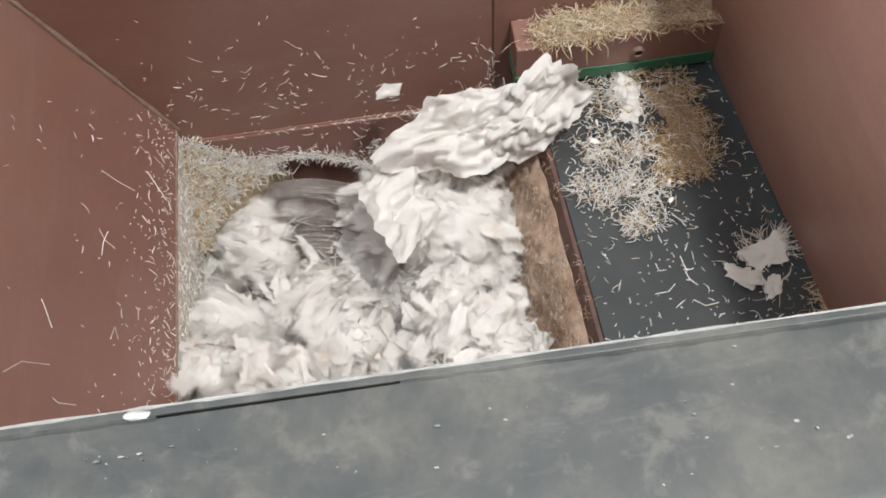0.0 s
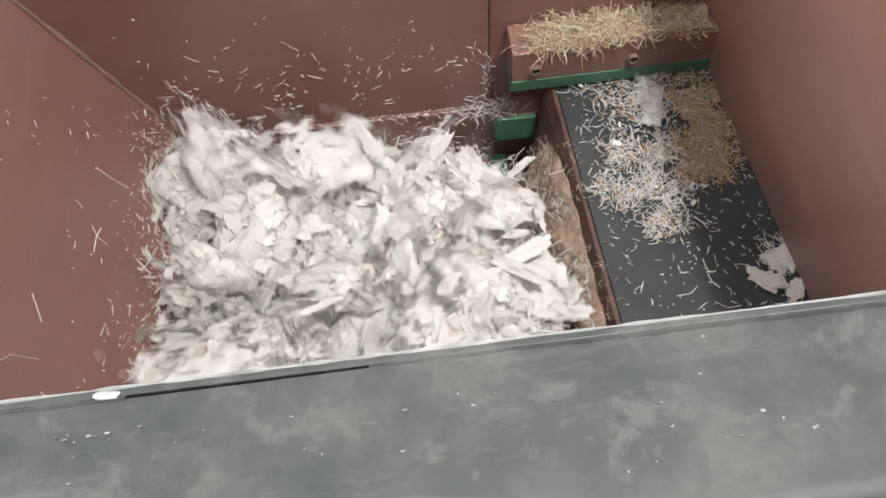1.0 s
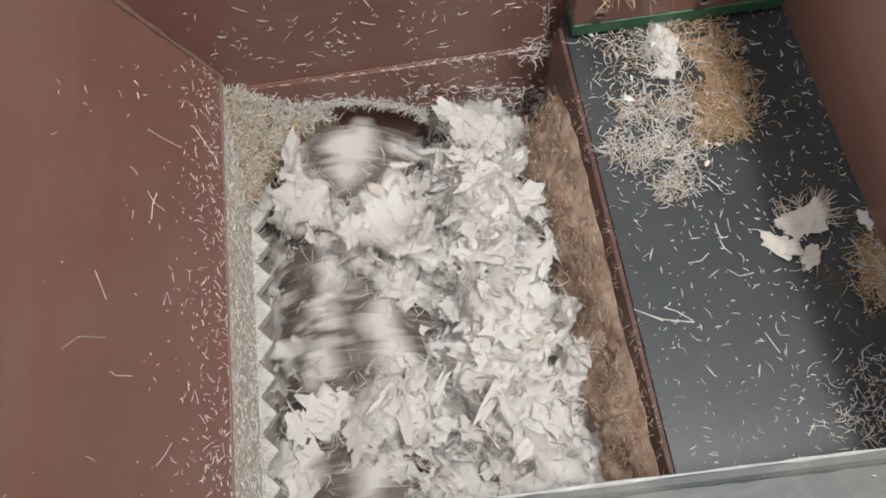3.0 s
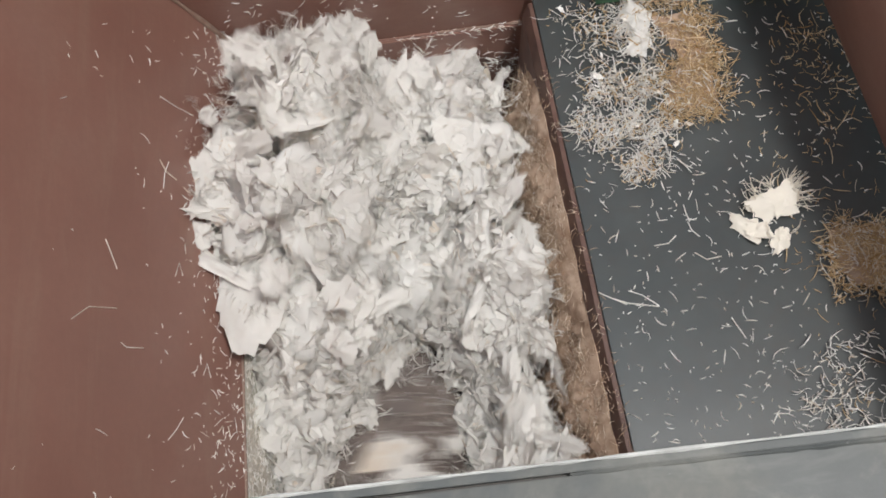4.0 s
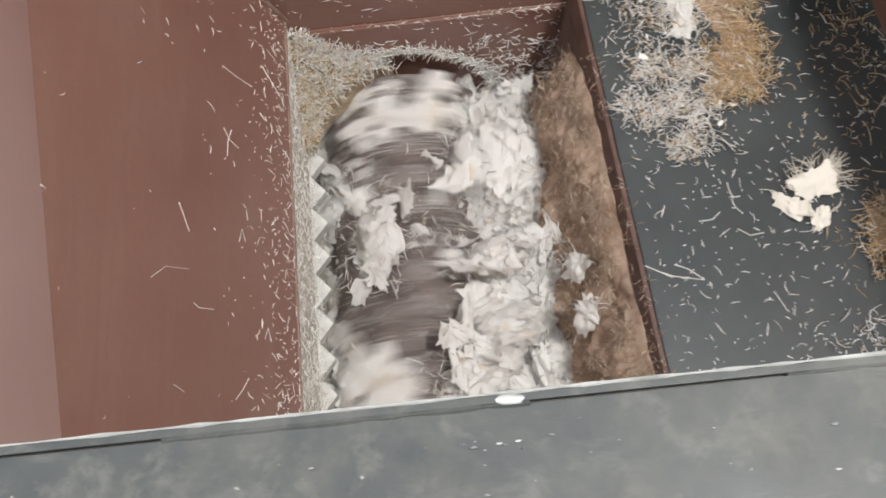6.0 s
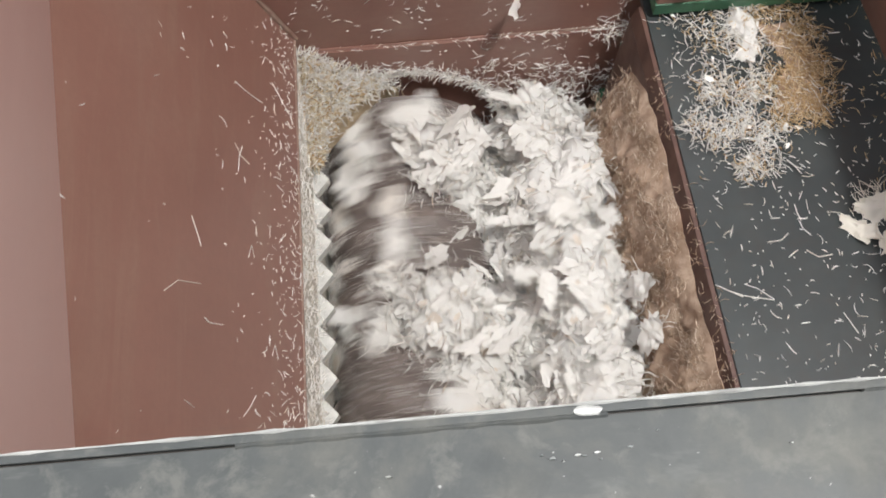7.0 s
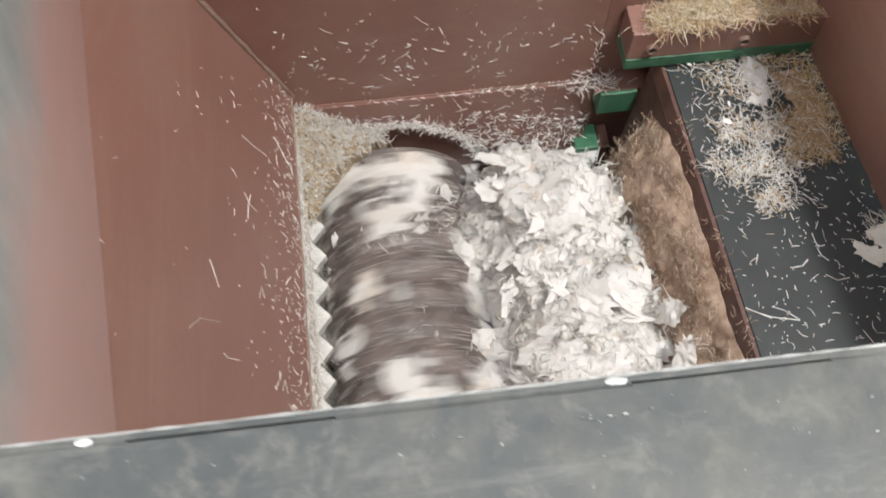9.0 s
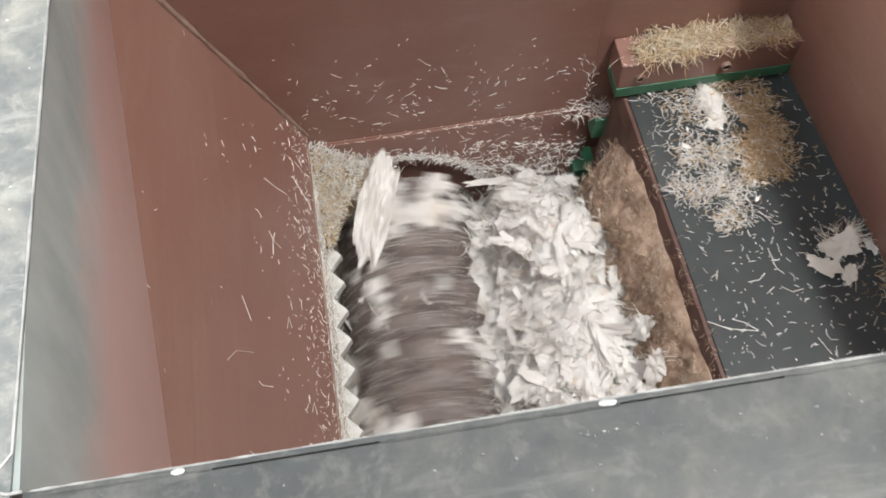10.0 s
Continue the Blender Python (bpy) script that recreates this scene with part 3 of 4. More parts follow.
RAM_TIMES = (0, 0.25, 0.45, 0.6, 1.0, 1.8, 2.0, 2.5, 3.0, 3.5, 4.0, 4.5, 5.0, 5.25, 5.5, 5.7, 6.2, 7.0, 7.5, 7.9, 8.1, 9.2, 9.5, 10.0)


def ride(ob, base=None):
    """Key a thing that rides on the ram."""
    base = base or Matrix.Identity(4)
    walk(ob, [(t, Matrix.Translation((ram_shift(t), 0, 0)) @ base) for t in RAM_TIMES])


# ------------------------------------------------------------------ loose fibre
def stuff(name, mesh, label, category="fibres"):
    return tagged(new(name, mesh), label, category, kind="stuff")


def inside(x, y, poly):
    hit = False
    for (x0, y0), (x1, y1) in zip(poly, poly[1:] + poly[:1]):
        if (y0 > y) != (y1 > y) and x < (x1 - x0) * (y - y0) / (y1 - y0) + x0:
            hit = not hit
    return hit


def scatter_flat(soup, poly, count, z, height, length, width, wild=0.25):
    """Fibres strewn over a level patch, heaped towards its middle."""
    rng = soup.rng
    xs, ys = [p[0] for p in poly], [p[1] for p in poly]
    while count:
        x, y = rng.uniform(min(xs), max(xs)), rng.uniform(min(ys), max(ys))
        x0, y0 = x + rng.gauss(0, 0.007), y + rng.gauss(0, 0.007)
        if not inside(x, y, poly) or noise.noise(Vector((x * 28, y * 28, 7.0))) < -0.10:
            if rng.random() > 0.06:
                continue
        a = rng.uniform(0, 2 * math.pi)
        up = rng.random() ** 1.5 * height
        soup.strand((x0, y0, z + 0.0005 + up), (math.cos(a), math.sin(a), rng.uniform(-wild, wild)), length * min(2.4, 0.35 + rng.expovariate(1.3)), width * rng.uniform(0.45, 1.25), (0, 0, 1), rng.choice((0.3, 0.9, 1.5)), 0.2)
        count -= 1


def mound(poly, z, height, cell=0.006):
    """A low uneven heap over a patch."""
    xs, ys = [p[0] for p in poly], [p[1] for p in poly]
    bm = bmesh.new()
    grid = {}
    nx, ny = int((max(xs) - min(xs)) / cell) + 2, int((max(ys) - min(ys)) / cell) + 2
    for i in range(nx):
        for j in range(ny):
            x, y = min(xs) + i * cell, min(ys) + j * cell
            x += 0.004 * noise.noise(Vector((x * 60, y * 60, 3)))
            if inside(x, y, poly):
                h = height * (0.35 + 0.6 * noise.noise(Vector((x * 35, y * 35, 1))) + 0.35 * noise.noise(Vector((x * 120, y * 120, 2))))
                grid[i, j] = bm.verts.new((x, y, z + max(-0.001, h)))
    for (i, j), v in list(grid.items()):
        q = [grid.get(k) for k in ((i, j), (i + 1, j), (i + 1, j + 1), (i, j + 1))]
        if all(q):
            bm.faces.new(q)
    return bm


def wall_fibres():
    # the sloping west plate: thick near its lower edge, thinning upwards
    s = Soup(11)
    rng = s.rng
    n = Vector((1, 0, SLOPE)).normalized()
    down = Vector((SLOPE, 0, -1)).normalized()
    for k in range(620):
        y = rng.uniform(-0.80, -0.005)
        h = min(0.46, 0.004 + abs(rng.gauss(0, 1)) * (0.045 if k < 500 else 0.17))
        a = rng.gauss(0.0, 1.5)
        d = down * math.cos(a) + Vector((0, 1, 0)) * math.sin(a)
        long = rng.random() < 0.16
        s.strand((-SLOPE * h + 0.0005, y, h), d, rng.uniform(0.010, 0.022) if long else min(0.014, 0.0015 + rng.expovariate(240)), rng.uniform(0.0007, 0.0019), n, rng.choice((0.2, 0.6, 1.3)))
    for line in ([(-0.541, 0.299), (-0.520, 0.275), (-0.511, 0.234)], [(-0.428, 0.253), (-0.443, 0.244), (-0.461, 0.234)], [(-0.182, 0.164), (-0.183, 0.135), (-0.180, 0.097)],
                 [(-0.129, 0.071), (-0.144, 0.048), (-0.159, 0.026)], [(-0.281, 0.164), (-0.294, 0.152), (-0.298, 0.132)], [(-0.321, 0.157), (-0.298, 0.155), (-0.277, 0.147)],
                 [(-0.441, 0.135), (-0.420, 0.128), (-0.436, 0.121)], [(-0.552, 0.226), (-0.556, 0.217), (-0.551, 0.189)], [(-0.659, 0.148), (-0.645, 0.134), (-0.627, 0.121)],
                 [(-0.565, 0.083), (-0.548, 0.076), (-0.566, 0.069)]):
        s.path([(-SLOPE * z + 0.001, y, z) for y, z in line], 0.0014, n)
    stuff("fibres_on_west_wall", s.mesh("fibres_on_west_wall", FIBRE), "short pale fibres stuck to the sloping plate")
    # the back plates
    s = Soup(12)
    rng = s.rng
    for k in range(230):
        x = rng.uniform(-0.03, 0.53)
        z = rng.uniform(-0.03, 0.12) if k < 130 else 0.05 + abs(rng.gauss(0, 0.11))
        if x < -SLOPE * z + 0.01 or z > 0.5 or noise.noise(Vector((x * 13, z * 13, 4))) < -0.12:
            continue
        a = rng.uniform(0, 6.3)
        s.strand((x, -0.0008, z), (math.cos(a), 0, math.sin(a)), min(0.026, 0.002 + rng.expovariate(150)), rng.uniform(0.0007, 0.0018), (0, -1, 0), rng.choice((0.2, 0.6, 1.3)))
    for k in range(190):
        x, z = rng.uniform(0.02, 0.56), rng.uniform(-0.20, -0.045)
        if math.hypot(x - HX, z - HZ) < HOLE + 0.006:
            continue
        a = rng.uniform(0, 6.3)
        s.strand((x, -0.0088, z), (math.cos(a), 0, math.sin(a)), min(0.026, 0.002 + rng.expovariate(130)), rng.uniform(0.0008, 0.0018), (0, -1, 0), rng.choice((0.2, 0.6, 1.3)))
    # dust line on the ledge, tufts at the bottom of the gap
    for k in range(160):
        x = rng.uniform(0.30, 0.545) if k < 110 else rng.uniform(0.02, 0.3)
        s.strand((x, rng.uniform(-0.008, -0.001), -0.039), (1, 0, rng.uniform(-0.15, 0.15)), rng.uniform(0.006, 0.016), 0.0012, (0, -0.6, 0.8), 0.4)
    for k in range(120):
        a = rng.uniform(0, 6.3)
        s.strand((rng.gauss(0.548, 0.022), rng.uniform(-0.032, 0.0), -0.036 + abs(rng.gauss(0, 0.008))), (math.cos(a), 0.3 * math.sin(a), math.sin(a) * 0.6), rng.uniform(0.008, 0.026), 0.0013, (0, -0.5, 0.8), 0.9)
    for k in range(24):
        s.strand((rng.gauss(0.543, 0.004), -0.001, rng.uniform(-0.03, 0.10)), (rng.gauss(0, 0.4), 0, 1), rng.uniform(0.006, 0.02), 0.0012, (0, -1, 0), 0.6)
    # fibres on the curved lip of the opening
    for k in range(1200):
        a = rng.uniform(0.15, 2.7)
        rr = HOLE - 0.001 + abs(rng.gauss(0, 0.006 + 0.004 * a))
        t = rng.gauss(0, 0.8)
        s.strand((HX + rr * math.cos(a), -0.0085 - rng.random() * 0.006, HZ + rr * math.sin(a)), (-math.sin(a + t), -0.3 * rng.random(), math.cos(a + t)), rng.uniform(0.006, 0.024), rng.uniform(0.0010, 0.0017), (0, -1, 0.3), 0.7)
    for k in range(420):
        x, z = rng.uniform(0.30, 0.55), rng.uniform(-0.26, -0.10)
        if math.hypot(x - HX, z - HZ) < HOLE + 0.004 or z > -0.10 - 0.25 * abs(x - 0.34):
            continue
        a = rng.uniform(0, 6.3)
        s.strand((x, -0.010, z), (math.cos(a), -0.5 * rng.random(), math.sin(a)), rng.uniform(0.008, 0.026), rng.uniform(0.0009, 0.0016), (0, -1, 0.3), 0.9)
    stuff("fibres_on_north_wall", s.mesh("fibres_on_north_wall", FIBRE), "short pale fibres stuck to the back plates")
    # strip below the west plate
    s = Soup(13)
    rng = s.rng
    for k in range(1700):
        y, z = rng.uniform(-0.82, -0.03), rng.uniform(-0.17, -0.002)
        a = rng.uniform(0, 6.3)
        s.strand((0.0006, y, z), (rng.uniform(0, 0.25), math.cos(a), math.sin(a)), rng.uniform(0.005, 0.015), rng.uniform(0.0011, 0.0020), (1, 0, 0.1), 0.8, 0.3)
    for k in range(260):
        y = rng.uniform(-0.82, -0.05)
        a = rng.uniform(0, 6.3)
        s.strand((rng.uniform(0.0, 0.008), y, -0.169), (math.cos(a), math.sin(a), 0.1), rng.uniform(0.006, 0.016), 0.0013, (0, 0, 1), 0.8, 0.2)
    stuff("fibres_under_west_wall", s.mesh("fibres_under_west_wall", FIBRE), "cream fibre crust on the strip over the knife")


def corner_pile():
    """Fibre packed in the corner between knife, back plate and rotor opening."""
    pile = empty("corner_fibre_pile", "packed cream and tan fibres heaped in the hopper corner", "fibre pile")
    bm = bmesh.new()
    n = 26
    rows = []
    for i in range(n + 1):
        row = []
        for j in range(n + 1):
            u, v = i / n, j / n
            x = 0.0005 + u * ((1 - v) ** 1.7 * 0.150 + 0.010)
            y = -0.009 - v * 0.150
            z = -0.040 - 0.78 * x - 0.80 * max(0.0, v - 0.12) * 0.15 + 0.016 * noise.noise(Vector((x * 40, y * 40, 5))) + 0.006 * noise.noise(Vector((x * 130, y * 130, 6)))
            row.append(bm.verts.new((x, y, z)))
        rows.append(row)
    for a, b in zip(rows, rows[1:]):
        for j in range(n):
            bm.faces.new((a[j], a[j + 1], b[j + 1], b[j]))
    low = bmesh.ops.extrude_face_region(bm, geom=list(bm.faces))
    for v in low["geom"]:
        if isinstance(v, bmesh.types.BMVert):
            v.co.z = min(v.co.z - 0.03, -0.19)
    bmesh.ops.recalc_face_normals(bm, faces=bm.faces)
    part("packed_fibre", bm, DUST, pile, "", True)
    for name, seed, count, mat in (("pale_fibre_layer", 21, 1450, FIBRE), ("cream_fibre_layer", 22, 850, CREAM), ("brown_fibre_layer", 23, 380, STRAW)):
        s = Soup(seed)
        rng = s.rng
        for k in range(count):
            u, v = rng.random(), rng.random() ** {"pale_fibre_layer": 1.3, "cream_fibre_layer": 0.8, "brown_fibre_layer": 0.5}[name]
            x = 0.001 + u * ((1 - v) ** 1.7 * 0.160 + 0.012)
            y = -0.009 - v * 0.155
            z = -0.033 - 0.78 * x - 0.80 * max(0.0, v - 0.12) * 0.15 + rng.gauss(0.009, 0.007)
            a = rng.uniform(0, 6.3)
            s.strand((x, y, z), (math.cos(a), math.sin(a), rng.uniform(-0.5, 0.6)), rng.uniform(0.009, 0.028), rng.uniform(0.0011, 0.0022), (0.1, -0.5, 0.9), 0.9, 0.5)
        ob = part(name, s.mesh(name, mat), mat, pile)
        tagged(ob, kind="stuff")


def block_fibres():
    poly = [(0.60, -0.050), (0.66, 0.004), (0.895, 0.004), (0.90, -0.050), (0.70, -0.054)]
    part_a = Soup(31)
    scatter_flat(part_a, [(0.585, -0.045), (0.64, 0.004), (0.81, 0.004), (0.80, -0.05), (0.63, -0.053)], 1600, 0.150, 0.016, 0.016, 0.0015, 0.6)
    stuff("pale_fibres_on_block", part_a.mesh("pale_fibres_on_block", CREAM), "cream fibres heaped on the guide block")
    s = Soup(32)
    scatter_flat(s, poly, 1300, 0.150, 0.010, 0.014, 0.0014, 0.6)
    stuff("tan_fibres_on_block", s.mesh("tan_fibres_on_block", STRAW), "tan fibres heaped on the guide block")
    tagged(part("fibre_bed_on_block", mound(poly, 0.150, 0.010), TAN_DUST, None, "matted tan fibre bed on the guide block", True), category="fibre pile")


def ram_fibres():
    z = RAM_TOP
    white = [(0.735, -0.16), (0.815, -0.17), (0.835, -0.24), (0.815, -0.30), (0.79, -0.335), (0.752, -0.36), (0.715, -0.31), (0.680, -0.262), (0.690, -0.225)]
    back = [(0.668, -0.060), (0.80, -0.055), (0.83, -0.11), (0.80, -0.165), (0.745, -0.14), (0.71, -0.10)]
    tan = [(0.80, -0.055), (0.895, -0.065), (0.915, -0.12), (0.912, -0.262), (0.86, -0.275), (0.80, -0.262), (0.82, -0.19), (0.845, -0.165), (0.825, -0.11)]
    far = [(0.975, -0.445), (1.09, -0.44), (1.09, -0.56), (1.0, -0.555), (0.985, -0.52)]
    near = [(0.955, -0.62), (1.03, -0.60), (1.05, -0.72), (0.90, -0.765), (0.88, -0.74)]
    made = []
    s = Soup(41)
    scatter_flat(s, white, 1300, z, 0.013, 0.0135, 0.0016, 0.5)
    scatter_flat(s, back, 420, z, 0.012, 0.015, 0.0016, 0.5)
    scatter_flat(s, tan, 110, z + 0.004, 0.016, 0.013, 0.0015, 0.6)
    scatter_flat(s, near, 280, z, 0.010, 0.013, 0.0016, 0.4)
    scatter_flat(s, far, 240, z, 0.014, 0.013, 0.0016, 0.5)
    rng = s.rng
    for k in range(520):
        x, y = rng.uniform(0.665, 0.90), rng.uniform(-0.80, -0.04)
        a = rng.uniform(0, 6.3)
        x += RAM_SKEW * y
        s.strand((x, y, z + 0.0003), (math.cos(a), math.sin(a), 0), min(0.020, 0.002 + rng.expovariate(200)), rng.uniform(0.0011, 0.0024), (0, 0, 1), rng.choice((0.2, 0.7, 1.4)))
    for k in range(330):
        x, y = rng.uniform(0.86, 1.12), rng.uniform(-0.80, -0.04)
        a = rng.uniform(0, 6.3)
        s.strand((x, y, z + 0.0003), (math.cos(a), math.sin(a), 0), min(0.020, 0.002 + rng.expovariate(190)), rng.uniform(0.0011, 0.0022), (0, 0, 1), rng.choice((0.2, 0.7, 1.4)))
    for line in ([(0.690, -0.518), (0.711, -0.528), (0.752, -0.538)], [(0.715, -0.511), (0.732, -0.519), (0.752, -0.537)], [(0.812, -0.396), (0.813, -0.409), (0.816, -0.422)],
                 [(0.813, -0.422), (0.816, -0.435), (0.825, -0.446)], [(0.674, -0.508), (0.694, -0.520), (0.710, -0.530)], [(0.761, -0.451), (0.781, -0.450), (0.793, -0.440)],
                 [(0.848, -0.478), (0.828, -0.480), (0.813, -0.468)], [(0.843, -0.565), (0.848, -0.577), (0.856, -0.596)]):
        s.path([(x, y, z + 0.001) for x, y in line], 0.0020, (0, 0, 1))
    for k in range(12):
        x, y = rng.gauss(0.765, 0.035), max(-0.31, rng.gauss(-0.20, 0.07))
        size = rng.uniform(0.004, 0.010)
        s.torn(pose(x, min(-0.05, y), z + rng.uniform(0.006, 0.014), rng.gauss(0, 20), rng.gauss(0, 20), rng.uniform(0, 360)), size * 2.4, size * 1.1, size * 0.22, 3, 10)
    made.append(stuff("pale_fibres_on_ram", s.mesh("pale_fibres_on_ram", FIBRE), "short pale fibres strewn over the dark ram plate"))
    s = Soup(42)
    scatter_flat(s, tan, 2300, z, 0.016, 0.0120, 0.0013, 0.7)
    scatter_flat(s, back, 160, z, 0.010, 0.011, 0.0018, 0.5)
    scatter_flat(s, [(0.99, -0.14), (1.06, -0.11), (1.09, -0.30), (1.03, -0.33)], 130, z, 0.010, 0.013, 0.0014, 0.6)
    scatter_flat(s, [(0.93, -0.05), (1.12, -0.05), (1.12, -0.80), (0.93, -0.80)], 260, z, 0.003, 0.012, 0.0014, 0.3)
    scatter_flat(s, far, 1200, z, 0.014, 0.013, 0.0014, 0.6)
    scatter_flat(s, white, 330, z, 0.010, 0.0105, 0.0018, 0.4)
    made.append(stuff("tan_fibres_on_ram", s.mesh("tan_fibres_on_ram", STRAW), "tan fibres matted on the dark ram plate"))
    for poly in (tan, far):
        mx, my = sum(q[0] for q in poly) / len(poly), sum(q[1] for q in poly) / len(poly)
        core = [(mx + 0.74 * (x - mx), my + 0.80 * (y - my)) for x, y in poly]
        made.append(tagged(part("fibre_mat", mound(core, z, 0.006), TAN_DUST, None, "matted tan fibre patch on the ram plate", True), category="fibre pile", group="fibre mats on the ram"))
    # felt hanging on the ram's front, its upper edge ragged
    def felt_at(y, f):
        top = RAM_TOP - 0.030 + 0.011 * noise.noise(Vector((y * 9, 0, 8))) + 0.009 * noise.noise(Vector((y * 30, 0, 9))) - 0.06 * max(0.0, y + 0.17) / 0.08
        zz = top - f * 0.28
        x = FRONT + RAM_SKEW * y - 0.013 - 0.087 * f ** 0.8
        bulge = 0.022 * noise.noise(Vector((y * 14, zz * 14, 1))) + 0.013 * noise.noise(Vector((y * 40, zz * 40, 2))) + 0.009 * noise.noise(Vector((y * 100, zz * 100, 3)))
        return x, zz, 0.010 + bulge
    felt = empty("fibre_felt", "matted brown fibre felt hanging on the ram front", "fibre pile")
    ny, nz = 150, 46
    cuts = (0, 19, 44, 63, 90, 112, 133, ny)
    for lo, hi in zip(cuts, cuts[1:]):
        bm = bmesh.new()
        rows = []
        for j in range(lo, hi + 1):
            y = -0.095 - j * 0.735 / ny
            row = []
            for i in range(nz + 1):
                x, zz, b = felt_at(y, i / nz)
                thick = min(1.0, 6 * i / nz, 10 * j / ny, 12 * (1 - j / ny)) * (0.80 if j in (lo, hi) else 1.0)
                row.append(bm.verts.new((x - b * thick, y, zz)))
            rows.append(row)
        for a, b in zip(rows, rows[1:]):
            for i in range(nz):
                bm.faces.new((a[i], a[i + 1], b[i + 1], b[i]))
        back_side = bmesh.ops.extrude_face_region(bm, geom=list(bm.faces))
        bmesh.ops.translate(bm, verts=[v for v in back_side["geom"] if isinstance(v, bmesh.types.BMVert)], vec=(0.004, 0, -0.003))
        bmesh.ops.recalc_face_normals(bm, faces=bm.faces)
        part("felt_patch", bm, TAN_DUST, felt, "", True)
    made.append(felt)
    for seed, count in ((43, 6500), (44, 4500)):
        s = Soup(seed)
        rng = s.rng
        for k in range(count):
            y, f = rng.uniform(-0.825, -0.10), rng.random() ** 1.2
            if noise.noise(Vector((y * 20, f * 7, seed))) < -0.15:
                continue
            x, zz, b = felt_at(y, f)
            a = rng.uniform(0, 6.3)
            s.strand((x - b + rng.gauss(0, 0.003), y, zz), (-0.5 * rng.random(), math.cos(a), math.sin(a)), rng.uniform(0.006, 0.022), rng.uniform(0.0006, 0.0012), (-1, 0, 0.4), 0.9, 0.4)
        if seed == 43:
            made.append(stuff("tan_fibres_on_felt", s.mesh("tan_fibres_on_felt", FELT_FIBRE), "tan fibres bristling from the ram front"))
    for k in range(260):
        y = rng.uniform(-0.80, -0.1)
        if noise.noise(Vector((y * 11, 2, 5))) < -0.1:
            continue
        a = rng.uniform(0, 6.3)
        s.strand((FRONT + RAM_SKEW * y + rng.uniform(-0.022, 0.006), y, RAM_TOP + 0.001), (math.cos(a), math.sin(a), 0.3), rng.uniform(0.004, 0.016), 0.0009, (0, 0, 1), 0.8, 0.3)
    made.append(stuff("cream_fibres_on_felt", s.mesh("cream_fibres_on_felt", FELT_FIBRE), "pale brown fibres bristling from the ram front"))
    return made


def scrap(seed, label, size_x, size_y, fringe, mat):
    """A torn bit of film with a folded-over flap and loose threads."""
    ob = empty("torn_scrap", label, "scrap", "torn scraps on the ram")
    s = Soup(seed)
    s.torn(Matrix.Identity(4), size_x * 1.15, size_y * 1.15, 0.005, 5, 34, 0.08, 0.30, 4.0, 0.12)
    part("film", s.mesh("film", mat), mat, ob)
    s = Soup(seed + 200)
    s.torn(pose(size_x * 0.18, 0, 0.004, 6, -5, 40), size_x * 0.7, size_y * 0.8, 0.004, 4, 24, 0.10, 0.30, 4.0, 0.12)
    part("folded_flap", s.mesh("folded_flap", mat), mat, ob)
    s = Soup(seed + 400)
    rng = s.rng
    for k in range(fringe):
        a = rng.uniform(-0.9, 0.9) + (0 if rng.random() < 0.6 else 2.0)
        p = Vector((math.cos(a) * size_x * 0.38, math.sin(a) * size_y * 0.38, 0.003))
        s.strand(p, (math.cos(a) + rng.gauss(0, 0.3), math.sin(a) + rng.gauss(0, 0.3), 0.25), rng.uniform(0.012, 0.034), 0.0013, (0, 0, 1), 0.6, 0.2)
    tagged(part("fringe", s.mesh("fringe", mat), mat, ob, "loose frayed threads"), kind="stuff")
    return ob


# ------------------------------------------------------------------ white shredded film
def shred_mesh(seed, size):
    """One torn piece of film with a frayed edge, some of them long strips."""
    s = Soup(seed)
    lx, ly = (size * s.rng.uniform(1.6, 2.2), size * s.rng.uniform(0.32, 0.5)) if seed % 3 == 0 else (size * s.rng.uniform(0.9, 1.5), size * s.rng.uniform(0.6, 1.0))
    s.torn(Matrix.Identity(4), lx, ly, size * s.rng.uniform(0.04, 0.09), 4, 30, 0.08, 0.45, 3.0, 0.07)
    return s.mesh("film_shred", FILM)


